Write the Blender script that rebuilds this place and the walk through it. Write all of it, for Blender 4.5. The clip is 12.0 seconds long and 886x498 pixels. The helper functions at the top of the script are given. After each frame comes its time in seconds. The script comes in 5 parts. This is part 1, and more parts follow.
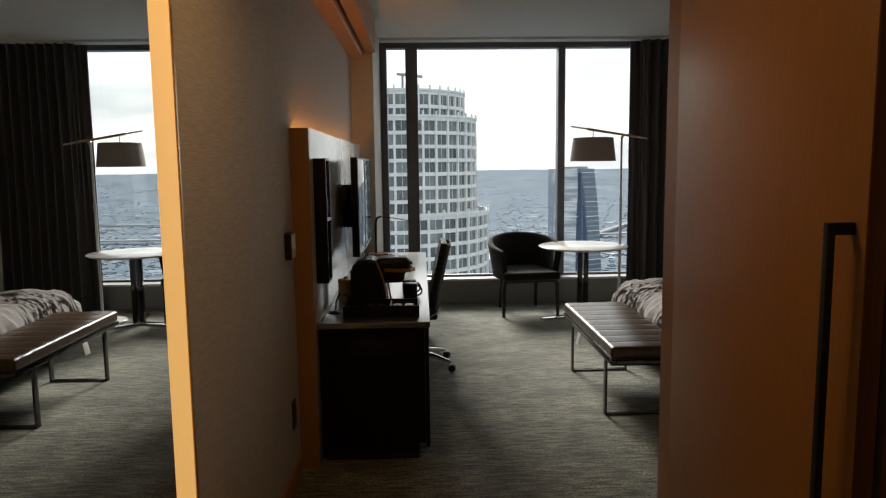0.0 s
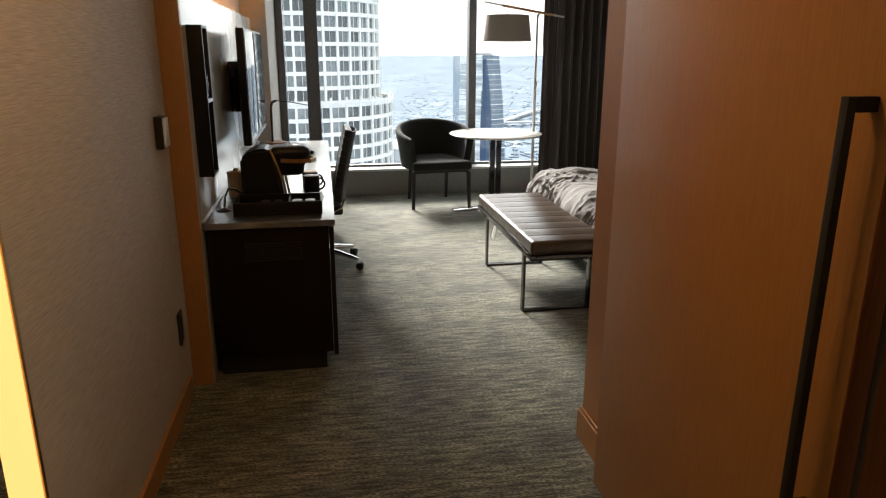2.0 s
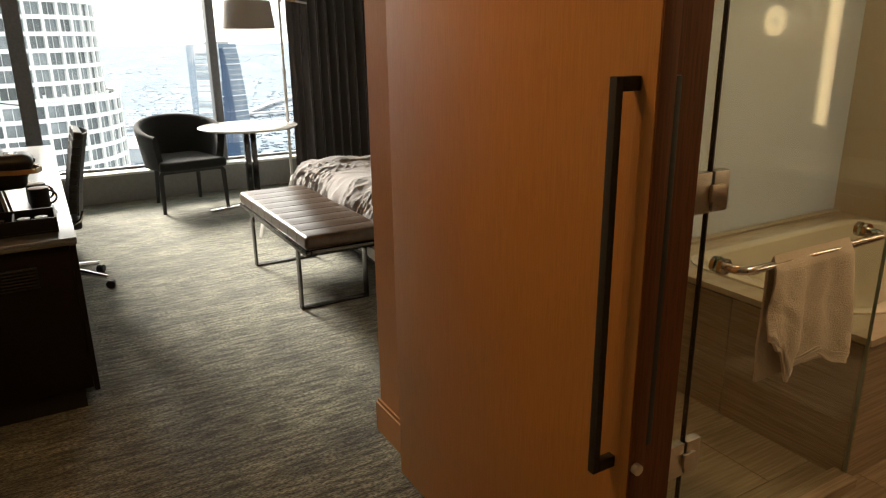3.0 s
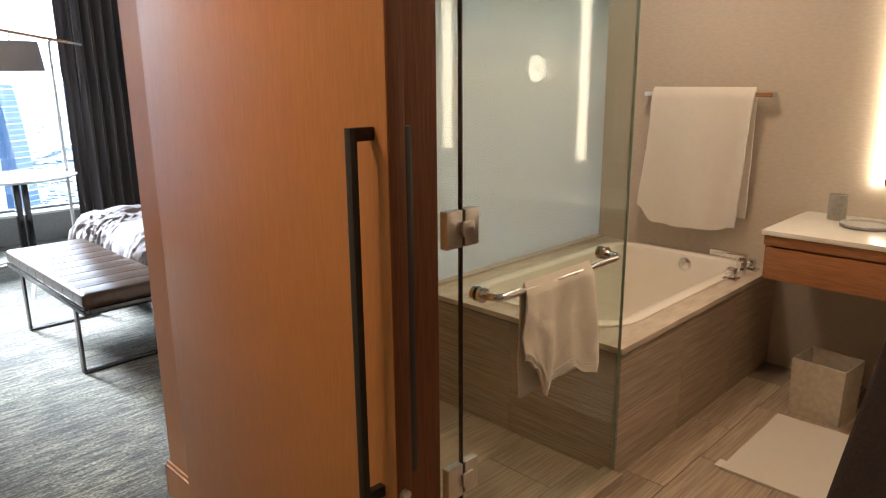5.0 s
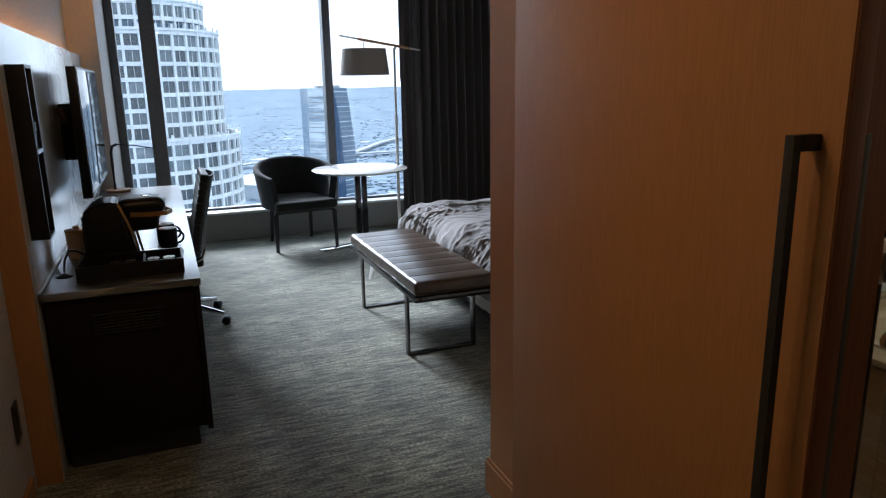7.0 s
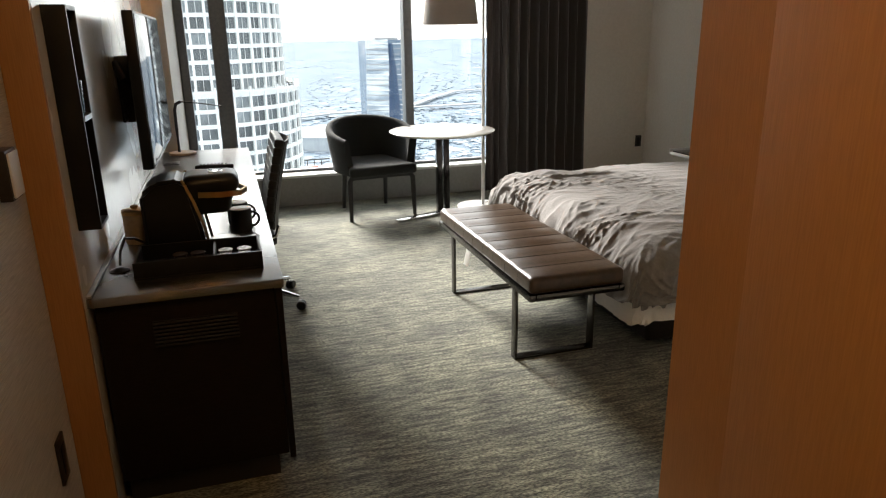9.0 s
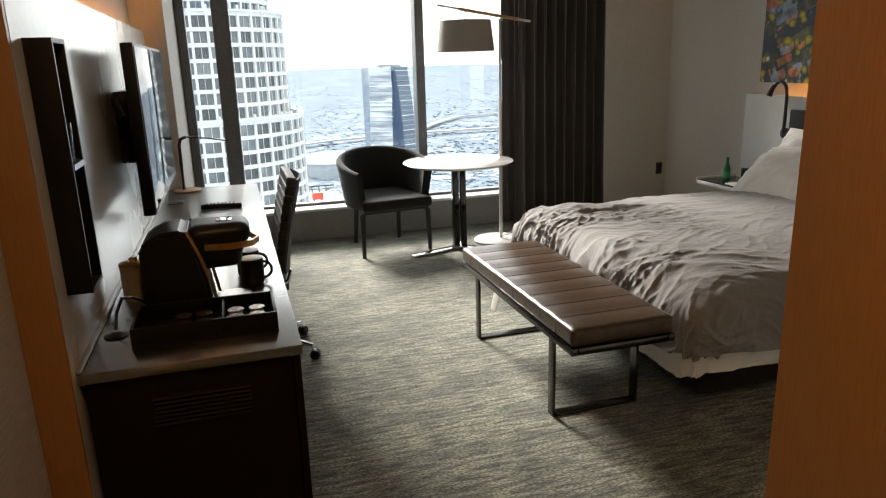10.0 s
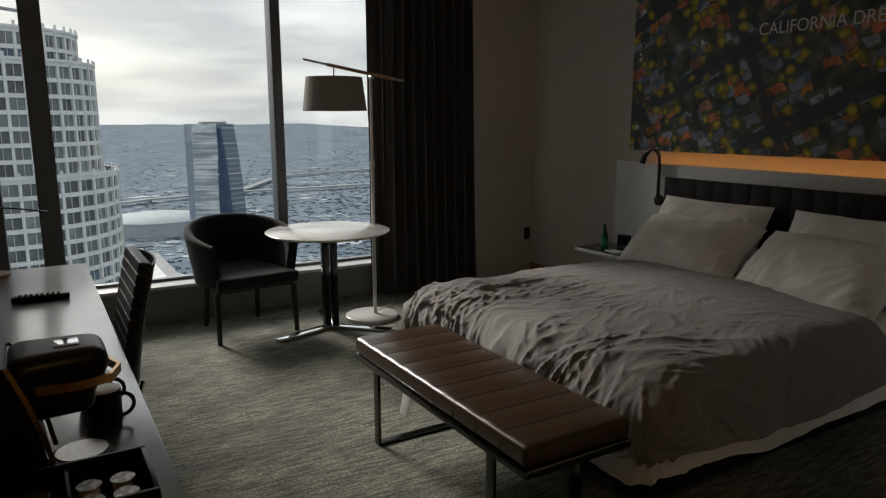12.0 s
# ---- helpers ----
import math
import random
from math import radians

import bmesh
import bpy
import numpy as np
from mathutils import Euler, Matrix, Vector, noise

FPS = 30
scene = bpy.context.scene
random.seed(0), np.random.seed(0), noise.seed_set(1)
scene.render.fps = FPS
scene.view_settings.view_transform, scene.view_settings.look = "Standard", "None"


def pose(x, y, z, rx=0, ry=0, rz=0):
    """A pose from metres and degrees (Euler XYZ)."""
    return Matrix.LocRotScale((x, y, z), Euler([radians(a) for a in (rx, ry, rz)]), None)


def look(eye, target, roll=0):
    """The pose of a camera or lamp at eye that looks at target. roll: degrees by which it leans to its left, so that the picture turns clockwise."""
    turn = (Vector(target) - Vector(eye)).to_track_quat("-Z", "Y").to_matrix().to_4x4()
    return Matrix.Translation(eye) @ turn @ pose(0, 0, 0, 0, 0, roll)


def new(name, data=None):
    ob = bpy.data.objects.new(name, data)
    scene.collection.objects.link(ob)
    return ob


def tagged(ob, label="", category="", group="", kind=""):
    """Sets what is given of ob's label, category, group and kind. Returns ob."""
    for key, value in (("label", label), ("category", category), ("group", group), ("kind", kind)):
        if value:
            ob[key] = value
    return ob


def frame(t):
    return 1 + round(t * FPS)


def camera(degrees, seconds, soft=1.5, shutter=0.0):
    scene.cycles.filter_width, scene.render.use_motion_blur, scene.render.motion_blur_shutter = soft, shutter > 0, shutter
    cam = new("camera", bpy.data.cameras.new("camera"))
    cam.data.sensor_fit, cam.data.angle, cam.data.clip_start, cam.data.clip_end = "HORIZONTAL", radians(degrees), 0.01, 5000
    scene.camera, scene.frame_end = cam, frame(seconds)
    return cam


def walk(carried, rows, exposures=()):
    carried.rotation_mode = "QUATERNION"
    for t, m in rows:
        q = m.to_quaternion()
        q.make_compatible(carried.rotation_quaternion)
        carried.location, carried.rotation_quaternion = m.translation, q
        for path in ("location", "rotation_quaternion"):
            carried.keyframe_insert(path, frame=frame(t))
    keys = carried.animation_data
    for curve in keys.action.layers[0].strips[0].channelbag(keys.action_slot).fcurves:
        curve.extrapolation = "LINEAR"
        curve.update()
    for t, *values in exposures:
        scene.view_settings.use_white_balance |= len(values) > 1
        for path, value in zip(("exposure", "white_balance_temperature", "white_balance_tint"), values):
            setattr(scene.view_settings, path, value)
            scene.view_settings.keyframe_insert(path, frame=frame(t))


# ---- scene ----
cam = camera(65.3, 12.0, 1.2)
PATH = [
    (0, (0.319, 0.21, 1.564), (0.38, 2.195, 1.329), -0.7),
    (0.5, (0.233, 0.286, 1.543), (0.487, 2.239, 1.193), -0.8),
    (1, (0.258, 0.389, 1.527), (0.538, 2.319, 1.085), -0.6),
    (1.5, (0.323, 0.483, 1.527), (0.626, 2.403, 1.054), 0.2),
    (2, (0.326, 0.604, 1.507), (0.649, 2.5, 0.959), 0.1),
    (2.5, (0.287, 0.756, 1.512), (0.758, 2.615, 0.945), -1.3),
    (3, (0.296, 0.717, 1.506), (1.25, 2.374, 0.922), -0.7),
    (3.5, (0.371, 0.665, 1.505), (1.6, 2.13, 0.919), -1.6),
    (3.7, (0.383, 0.646, 1.505), (1.698, 2.035, 0.918), -1.4),
    (5.3, (0.361, 0.591, 1.533), (1.733, 1.975, 1.082), -0.7),
    (5.5, (0.354, 0.597, 1.534), (1.674, 2.037, 1.106), -0.8),
    (6, (0.337, 0.645, 1.537), (1.437, 2.264, 1.126), -1.2),
    (6.5, (0.296, 0.722, 1.528), (1.157, 2.474, 1.093), -0.9),
    (7, (0.274, 0.835, 1.526), (0.991, 2.643, 1.058), -1.0),
    (7.5, (0.229, 0.954, 1.529), (0.91, 2.776, 1.063), 0.2),
    (7.7, (0.241, 1.028, 1.521), (0.811, 2.888, 1.055), -0.2),
    (9.3, (0.227, 1.632, 1.518), (0.792, 3.454, 0.917), -1.1),
    (9.5, (0.205, 1.684, 1.519), (0.793, 3.501, 0.923), -0.7),
    (10, (0.223, 1.862, 1.532), (0.774, 3.712, 1.01), -1.7),
    (10.5, (0.26, 2.031, 1.561), (0.745, 3.929, 1.158), -0.8),
    (11, (0.224, 2.175, 1.572), (0.734, 4.084, 1.266), -0.4),
    (11.5, (0.139, 2.33, 1.573), (0.93, 4.154, 1.349), -1.1),
    (12, (0.138, 2.51, 1.538), (1.143, 4.199, 1.172), -0.1),
]
EXPOSURES = [(0, 0.35, 6500, 10), (0.5, 0.4, 6500, 10), (1.5, 0.85, 6500, 10), (2.5, 1.75, 6500, 10), (3.0, 1.7, 7000, 10), (3.5, 1.85, 7300, 10),
             (5.5, 2.8, 4900, 12), (6.0, 2.05, 4900, 11), (6.5, 1.2, 5000, 10), (7.0, 1.0, 5200, 10), (7.5, 0.9, 5900, 10),
             (9.5, 1.7, 6500, 10), (10.0, 1.45, 6500, 10), (10.5, 1.0, 6500, 10), (11.0, 0.4, 6500, 10), (11.5, -0.15, 6500, 10), (12, -0.3, 6500, 10)]
walk(cam, [(t, look(eye, target, roll)) for t, eye, target, roll in PATH], EXPOSURES)

# ---- world, sun, lamps ----
world = bpy.data.worlds.new("sky")
scene.world = world
world.use_nodes = True
wn, wl = world.node_tree.nodes, world.node_tree.links
wn.clear()
w_out = wn.new("ShaderNodeOutputWorld")
w_bg = wn.new("ShaderNodeBackground")
w_bg.inputs["Strength"].default_value = 0.13
w_sky = wn.new("ShaderNodeTexSky")
w_sky.sky_type = "NISHITA"
w_sky.sun_disc = False
w_sky.sun_elevation = radians(32)
w_sky.sun_rotation = radians(-12)
w_sky.dust_density = 4.0
w_tc = wn.new("ShaderNodeTexCoord")
w_map = wn.new("ShaderNodeMapping")
w_map.inputs["Scale"].default_value = (1.2, 1.2, 7.0)
w_noise = wn.new("ShaderNodeTexNoise")
w_noise.inputs["Scale"].default_value = 2.4
w_noise.inputs["Detail"].default_value = 7.0
w_ramp = wn.new("ShaderNodeValToRGB")
w_ramp.color_ramp.elements[0].position = 0.36
w_ramp.color_ramp.elements[0].color = (6.0, 6.3, 6.7, 1)
w_ramp.color_ramp.elements[1].position = 0.62
w_ramp.color_ramp.elements[1].color = (12.0, 11.8, 11.3, 1)
w_mix = wn.new("ShaderNodeMixRGB")
w_mix.inputs[0].default_value = 0.8
wl.new(w_tc.outputs["Generated"], w_map.inputs["Vector"])
wl.new(w_map.outputs["Vector"], w_noise.inputs["Vector"])
wl.new(w_noise.outputs["Fac"], w_ramp.inputs["Fac"])
wl.new(w_sky.outputs["Color"], w_mix.inputs[1])
wl.new(w_ramp.outputs["Color"], w_mix.inputs[2])
wl.new(w_mix.outputs["Color"], w_bg.inputs["Color"])
wl.new(w_bg.outputs["Background"], w_out.inputs["Surface"])

SUN_DIR = Vector((-0.22, 1.0, 0.62))
sun = new("sun", bpy.data.lights.new("sun", "SUN"))
sun.data.energy, sun.data.angle, sun.data.color = 4.2, radians(17), (1.0, 0.95, 0.88)
sun.matrix_world = look(SUN_DIR * 100, (0, 0, 0))


def down_light(name, x, y, z, power, size=0.12, colour=(1.0, 0.58, 0.24)):
    ob = new(name, bpy.data.lights.new(name, "AREA"))
    ob.data.energy, ob.data.size, ob.data.shape, ob.data.color = power, size, "DISK", colour
    ob.matrix_world = pose(x, y, z)
    return ob


WARM = (1.0, 0.56, 0.22)
down_light("entry_lamp", 0.30, 2.15, 2.45, 2.7, 0.16, WARM)
down_light("bath_lamp", 2.3, 1.1, 2.45, 2.8, 0.25, (1.0, 0.62, 0.30))
down_light("tub_lamp", 3.3, 2.2, 2.45, 2.0, 0.25, (1.0, 0.66, 0.36))

# ---- materials ----
MATS = {}


def material(name, c1, c2=None, rough=0.5, metal=0.0, scale=20.0, stretch=(1, 1, 1), bump=0.0, bscale=None,
             wear=0.06, spread=0.0, emit=None, power=0.0, coat=0.0, contrast=(0.35, 0.65), sheen=0.0, spec=0.5, coat_ior=1.5):
    if name in MATS:
        return MATS[name]
    m = bpy.data.materials.new(name)
    m.use_nodes = True
    n, l = m.node_tree.nodes, m.node_tree.links
    b = n["Principled BSDF"]
    c2 = c2 or tuple(v * 0.82 for v in c1)
    tc = n.new("ShaderNodeTexCoord")
    mp = n.new("ShaderNodeMapping")
    mp.inputs["Scale"].default_value = stretch
    l.new(tc.outputs["Object"], mp.inputs["Vector"])
    fine = n.new("ShaderNodeTexNoise")
    fine.inputs["Scale"].default_value = scale
    fine.inputs["Detail"].default_value = 6
    l.new(mp.outputs["Vector"], fine.inputs["Vector"])
    ramp = n.new("ShaderNodeValToRGB")
    e = ramp.color_ramp.elements
    e[0].position, e[0].color = contrast[0], (*c2, 1)
    e[1].position, e[1].color = contrast[1], (*c1, 1)
    l.new(fine.outputs["Fac"], ramp.inputs["Fac"])
    col = ramp.outputs["Color"]
    big = n.new("ShaderNodeTexNoise")
    big.inputs["Scale"].default_value = max(scale / 14.0, 0.4)
    big.inputs["Detail"].default_value = 3
    l.new(tc.outputs["Object"], big.inputs["Vector"])
    mr = n.new("ShaderNodeMapRange")
    mr.inputs["To Min"].default_value, mr.inputs["To Max"].default_value = 1 - wear, 1 + wear
    l.new(big.outputs["Fac"], mr.inputs["Value"])
    hsv = n.new("ShaderNodeHueSaturation")
    l.new(mr.outputs["Result"], hsv.inputs["Value"])
    l.new(col, hsv.inputs["Color"])
    col = hsv.outputs["Color"]
    if spread:
        oi = n.new("ShaderNodeObjectInfo")
        m2 = n.new("ShaderNodeMapRange")
        m2.inputs["To Min"].default_value, m2.inputs["To Max"].default_value = 1 - spread, 1 + spread
        l.new(oi.outputs["Random"], m2.inputs["Value"])
        h2 = n.new("ShaderNodeHueSaturation")
        l.new(m2.outputs["Result"], h2.inputs["Value"])
        l.new(col, h2.inputs["Color"])
        col = h2.outputs["Color"]
    l.new(col, b.inputs["Base Color"])
    rr = n.new("ShaderNodeMapRange")
    rr.inputs["To Min"].default_value, rr.inputs["To Max"].default_value = rough * 0.85, min(rough * 1.2, 1)
    l.new(big.outputs["Fac"], rr.inputs["Value"])
    l.new(rr.outputs["Result"], b.inputs["Roughness"])
    b.inputs["Metallic"].default_value = metal
    b.inputs["Coat Weight"].default_value = coat
    b.inputs["Coat IOR"].default_value = coat_ior
    b.inputs["Coat Roughness"].default_value = min(rough, 0.2)
    b.inputs["Sheen Weight"].default_value = sheen
    b.inputs["Specular IOR Level"].default_value = spec
    if emit:
        b.inputs["Emission Color"].default_value = (*emit, 1)
        b.inputs["Emission Strength"].default_value = power
    if bump:
        bn = n.new("ShaderNodeBump")
        bn.inputs["Strength"].default_value = bump
        bn.inputs["Distance"].default_value = 0.01
        src = fine
        if bscale:
            src = n.new("ShaderNodeTexNoise")
            src.inputs["Scale"].default_value = bscale
            src.inputs["Detail"].default_value = 4
            l.new(mp.outputs["Vector"], src.inputs["Vector"])
        l.new(src.outputs["Fac"], bn.inputs["Height"])
        l.new(bn.outputs["Normal"], b.inputs["Normal"])
    MATS[name] = m
    return m


def carpet_material():
    """Grey-green loop carpet: short streaks across the room, dark flecks, worn patches."""
    m = bpy.data.materials.new("carpet")
    m.use_nodes = True
    n, l = m.node_tree.nodes, m.node_tree.links
    b = n["Principled BSDF"]
    tc = n.new("ShaderNodeTexCoord")

    def streak(sx, sy, scale, detail, p0, p1, c0, c1):
        mp = n.new("ShaderNodeMapping")
        mp.inputs["Scale"].default_value = (sx, sy, 1)
        l.new(tc.outputs["Object"], mp.inputs["Vector"])
        t = n.new("ShaderNodeTexNoise")
        t.inputs["Scale"].default_value, t.inputs["Detail"].default_value = scale, detail
        l.new(mp.outputs["Vector"], t.inputs["Vector"])
        r = n.new("ShaderNodeValToRGB")
        e = r.color_ramp.elements
        e[0].position, e[0].color, e[1].position, e[1].color = p0, (*c0, 1), p1, (*c1, 1)
        l.new(t.outputs["Fac"], r.inputs["Fac"])
        return r.outputs["Color"], t.outputs["Fac"]

    long_c, _ = streak(4.0, 26, 2.0, 10, 0.37, 0.63, (0.056, 0.059, 0.044), (0.250, 0.256, 0.196))
    fine_c, fine_f = streak(36, 90, 1.8, 6, 0.38, 0.62, (0.28, 0.28, 0.28), (1.55, 1.55, 1.5))
    patch_c, _ = streak(1.3, 2.6, 1.7, 5, 0.34, 0.68, (0.55, 0.55, 0.55), (1.28, 1.26, 1.2))
    m1 = n.new("ShaderNodeMixRGB")
    m1.blend_type = "MULTIPLY"
    m1.inputs[0].default_value = 1
    l.new(long_c, m1.inputs[1]), l.new(fine_c, m1.inputs[2])
    m2 = n.new("ShaderNodeMixRGB")
    m2.blend_type = "MULTIPLY"
    m2.inputs[0].default_value = 1
    l.new(m1.outputs[0], m2.inputs[1]), l.new(patch_c, m2.inputs[2])
    l.new(m2.outputs[0], b.inputs["Base Color"])
    b.inputs["Roughness"].default_value = 0.92
    b.inputs["Sheen Weight"].default_value = 0.2
    bn = n.new("ShaderNodeBump")
    bn.inputs["Strength"].default_value, bn.inputs["Distance"].default_value = 0.55, 0.006
    l.new(fine_f, bn.inputs["Height"])
    l.new(bn.outputs["Normal"], b.inputs["Normal"])
    return m


def schlick(n, l):
    """Gloss that grows towards grazing angles, alike on both sides of a pane."""
    lw = n.new("ShaderNodeLayerWeight")
    p = n.new("ShaderNodeMath")
    p.operation = "POWER"
    p.inputs[1].default_value = 5.0
    l.new(lw.outputs["Facing"], p.inputs[0])
    a = n.new("ShaderNodeMath")
    a.operation = "MULTIPLY_ADD"
    a.inputs[1].default_value, a.inputs[2].default_value = 0.90, 0.035
    l.new(p.outputs[0], a.inputs[0])
    return a


def glass_material(name, tint=(1, 1, 1), gloss=0.0):
    m = bpy.data.materials.new(name)
    m.use_nodes = True
    n, l = m.node_tree.nodes, m.node_tree.links
    n.clear()
    o = n.new("ShaderNodeOutputMaterial")
    mix = n.new("ShaderNodeMixShader")
    f = schlick(n, l)
    t = n.new("ShaderNodeBsdfTransparent")
    t.inputs["Color"].default_value = (*tint, 1)
    g = n.new("ShaderNodeBsdfGlossy")
    g.inputs["Roughness"].default_value = gloss
    l.new(f.outputs[0], mix.inputs[0]), l.new(t.outputs[0], mix.inputs[1]), l.new(g.outputs[0], mix.inputs[2])
    l.new(mix.outputs[0], o.inputs["Surface"])
    return m


def frosted_material():
    """Etched pane: milky below, running clear towards its top edge."""
    m = bpy.data.materials.new("frosted_glass")
    m.use_nodes = True
    n, l = m.node_tree.nodes, m.node_tree.links
    n.clear()
    o = n.new("ShaderNodeOutputMaterial")
    tc = n.new("ShaderNodeTexCoord")
    sep = n.new("ShaderNodeSeparateXYZ")
    l.new(tc.outputs["Object"], sep.inputs[0])
    mr = n.new("ShaderNodeMapRange")
    mr.inputs["From Min"].default_value, mr.inputs["From Max"].default_value = 1.55, 2.15
    l.new(sep.outputs["Z"], mr.inputs["Value"])
    milk = n.new("ShaderNodeMixShader")
    milk.inputs[0].default_value = 0.45
    tr = n.new("ShaderNodeBsdfTranslucent")
    tr.inputs["Color"].default_value = (0.95, 0.97, 0.97, 1)
    df = n.new("ShaderNodeBsdfDiffuse")
    df.inputs["Color"].default_value = (0.84, 0.86, 0.84, 1)
    l.new(tr.outputs[0], milk.inputs[1]), l.new(df.outputs[0], milk.inputs[2])
    clear = n.new("ShaderNodeBsdfTransparent")
    clear.inputs["Color"].default_value = (0.85, 0.95, 0.95, 1)
    m1 = n.new("ShaderNodeMixShader")
    l.new(mr.outputs["Result"], m1.inputs[0]), l.new(milk.outputs[0], m1.inputs[1]), l.new(clear.outputs[0], m1.inputs[2])
    gl = n.new("ShaderNodeBsdfGlossy")
    gl.inputs["Roughness"].default_value = 0.03
    fr = schlick(n, l)
    m2 = n.new("ShaderNodeMixShader")
    l.new(fr.outputs[0], m2.inputs[0]), l.new(m1.outputs[0], m2.inputs[1]), l.new(gl.outputs[0], m2.inputs[2])
    l.new(m2.outputs[0], o.inputs["Surface"])
    return m


CARPET = carpet_material()
GLASS = glass_material("window_glass", (0.93, 0.96, 0.97))
SHOWER = glass_material("shower_glass", (0.90, 0.95, 0.92))
FROST = frosted_material()
WALLPAPER = material("woven_wallpaper", (0.62, 0.585, 0.53), (0.45, 0.42, 0.375), 0.75, scale=60, stretch=(1, 0.22, 8), bump=0.14, wear=0.05)
PAINT = material("wall_paint", (0.62, 0.58, 0.52), (0.58, 0.54, 0.48), 0.6, scale=40, bump=0.05, wear=0.04)
CEIL = material("ceiling_paint", (0.72, 0.70, 0.66), (0.69, 0.67, 0.63), 0.8, scale=50, bump=0.05, wear=0.03)
OAK = material("oak_veneer", (0.46, 0.232, 0.082), (0.40, 0.196, 0.067), 0.36, scale=34, stretch=(9, 9, 0.4), bump=0.05, wear=0.08)
OAK_DARK = material("stained_veneer", (0.30, 0.15, 0.06), (0.23, 0.11, 0.045), 0.45, scale=26, stretch=(7, 7, 0.35), bump=0.05, wear=0.08)
# Darker copy of the oak: shade on the doorway edges put into the colour.
OAK_SHADED = material("shaded_oak_edge", (0.15, 0.052, 0.018), (0.105, 0.036, 0.012), 0.5, scale=26, stretch=(7, 7, 0.35), bump=0.05, wear=0.08, spec=0.2)
WOOD_H = material("oak_veneer_across", (0.48, 0.25, 0.10), (0.36, 0.18, 0.07), 0.42, scale=24, stretch=(6, 0.4, 7), bump=0.05, wear=0.08)
SATIN = material("satin_panel", (0.68, 0.66, 0.62), (0.65, 0.63, 0.59), 0.26, scale=30, wear=0.04, coat=1.0, coat_ior=1.7)
ESPRESSO = material("espresso_laminate", (0.016, 0.0115, 0.009), (0.011, 0.008, 0.0064), 0.5, scale=30, stretch=(1, 6, 8), bump=0.03, wear=0.15, spec=0.12)
DESKTOP = material("desk_top_laminate", (0.018, 0.0165, 0.015), (0.013, 0.012, 0.011), 0.30, scale=40, wear=0.10, coat=1.0, coat_ior=3.8, spec=1.0)
BLACK = material("black_plastic", (0.008, 0.008, 0.0085), (0.006, 0.006, 0.006), 0.34, scale=60, wear=0.12, spec=0.35)
BLACK_MATTE = material("black_powder_coat", (0.018, 0.017, 0.016), (0.013, 0.012, 0.012), 0.5, scale=120, bump=0.04, wear=0.1)
SCREEN = material("tv_screen", (0.012, 0.013, 0.015), (0.011, 0.012, 0.013), 0.06, scale=10, wear=0.04)
CHROME = material("chrome", (0.78, 0.78, 0.78), (0.72, 0.72, 0.72), 0.10, 1.0, scale=50, wear=0.05)
GUNMETAL = material("dark_chrome", (0.105, 0.097, 0.090), (0.085, 0.078, 0.072), 0.2, 1.0, scale=50, wear=0.08)
STEEL = material("brushed_steel", (0.60, 0.58, 0.55), (0.50, 0.48, 0.46), 0.3, 1.0, scale=80, stretch=(1, 1, 12), wear=0.08)
LEATHER = material("brown_leather", (0.078, 0.044, 0.022), (0.050, 0.028, 0.014), 0.29, scale=30, bump=0.10, bscale=120, wear=0.25, coat=0.15)
LEATHER_BLACK = material("black_leather", (0.022, 0.020, 0.019), (0.011, 0.010, 0.0095), 0.45, scale=60, bump=0.15, bscale=200, wear=0.15)
HEADLEATHER = material("headboard_leather", (0.016, 0.012, 0.0105), (0.012, 0.009, 0.008), 0.5, scale=60, bump=0.12, bscale=160, wear=0.15, spec=0.22)
FELT = material("charcoal_wool", (0.024, 0.026, 0.025), (0.015, 0.016, 0.0155), 0.9, scale=180, bump=0.2, wear=0.1, sheen=0.12, spec=0.2)
DRAPE = material("drape_fabric", (0.066, 0.055, 0.050), (0.050, 0.041, 0.037), 0.85, scale=160, stretch=(1, 1, 0.5), bump=0.15, wear=0.08, sheen=0.2)
DUVET = material("duvet_cotton", (0.25, 0.235, 0.225), (0.22, 0.206, 0.197), 0.85, scale=90, bump=0.18, bscale=34, wear=0.06, sheen=0.1)
LINEN = material("white_linen", (0.80, 0.78, 0.74), (0.75, 0.73, 0.69), 0.85, scale=110, bump=0.1, bscale=40, wear=0.03)
TERRY = material("terry_cotton", (0.80, 0.76, 0.69), (0.70, 0.66, 0.59), 0.95, scale=260, bump=0.6, wear=0.04)
MARBLE = material("white_marble", (0.80, 0.79, 0.76), (0.55, 0.54, 0.52), 0.12, scale=5, stretch=(1, 2.2, 1), wear=0.05, contrast=(0.30, 0.46))
TRAVERTINE = material("vein_cut_stone", (0.47, 0.385, 0.29), (0.30, 0.235, 0.17), 0.36, scale=9, stretch=(0.5, 14, 14), wear=0.08, spread=0.10, bump=0.03)
DECK = material("tub_deck_marble", (0.62, 0.55, 0.46), (0.50, 0.43, 0.35), 0.18, scale=7, stretch=(1, 3, 1), wear=0.06)
PORCELAIN = material("tub_enamel", (0.80, 0.76, 0.68), (0.78, 0.74, 0.66), 0.12, scale=10, wear=0.02)
STONEWALL = material("bath_wall_tile", (0.52, 0.46, 0.38), (0.48, 0.42, 0.345), 0.45, scale=30, wear=0.04, stretch=(1, 1, 3))
QUARTZ = material("white_quartz", (0.80, 0.78, 0.72), (0.76, 0.74, 0.68), 0.2, scale=60, wear=0.03)
TEAK = material("teak_drawer", (0.42, 0.19, 0.075), (0.30, 0.13, 0.05), 0.4, scale=22, stretch=(6, 0.5, 8), wear=0.08)
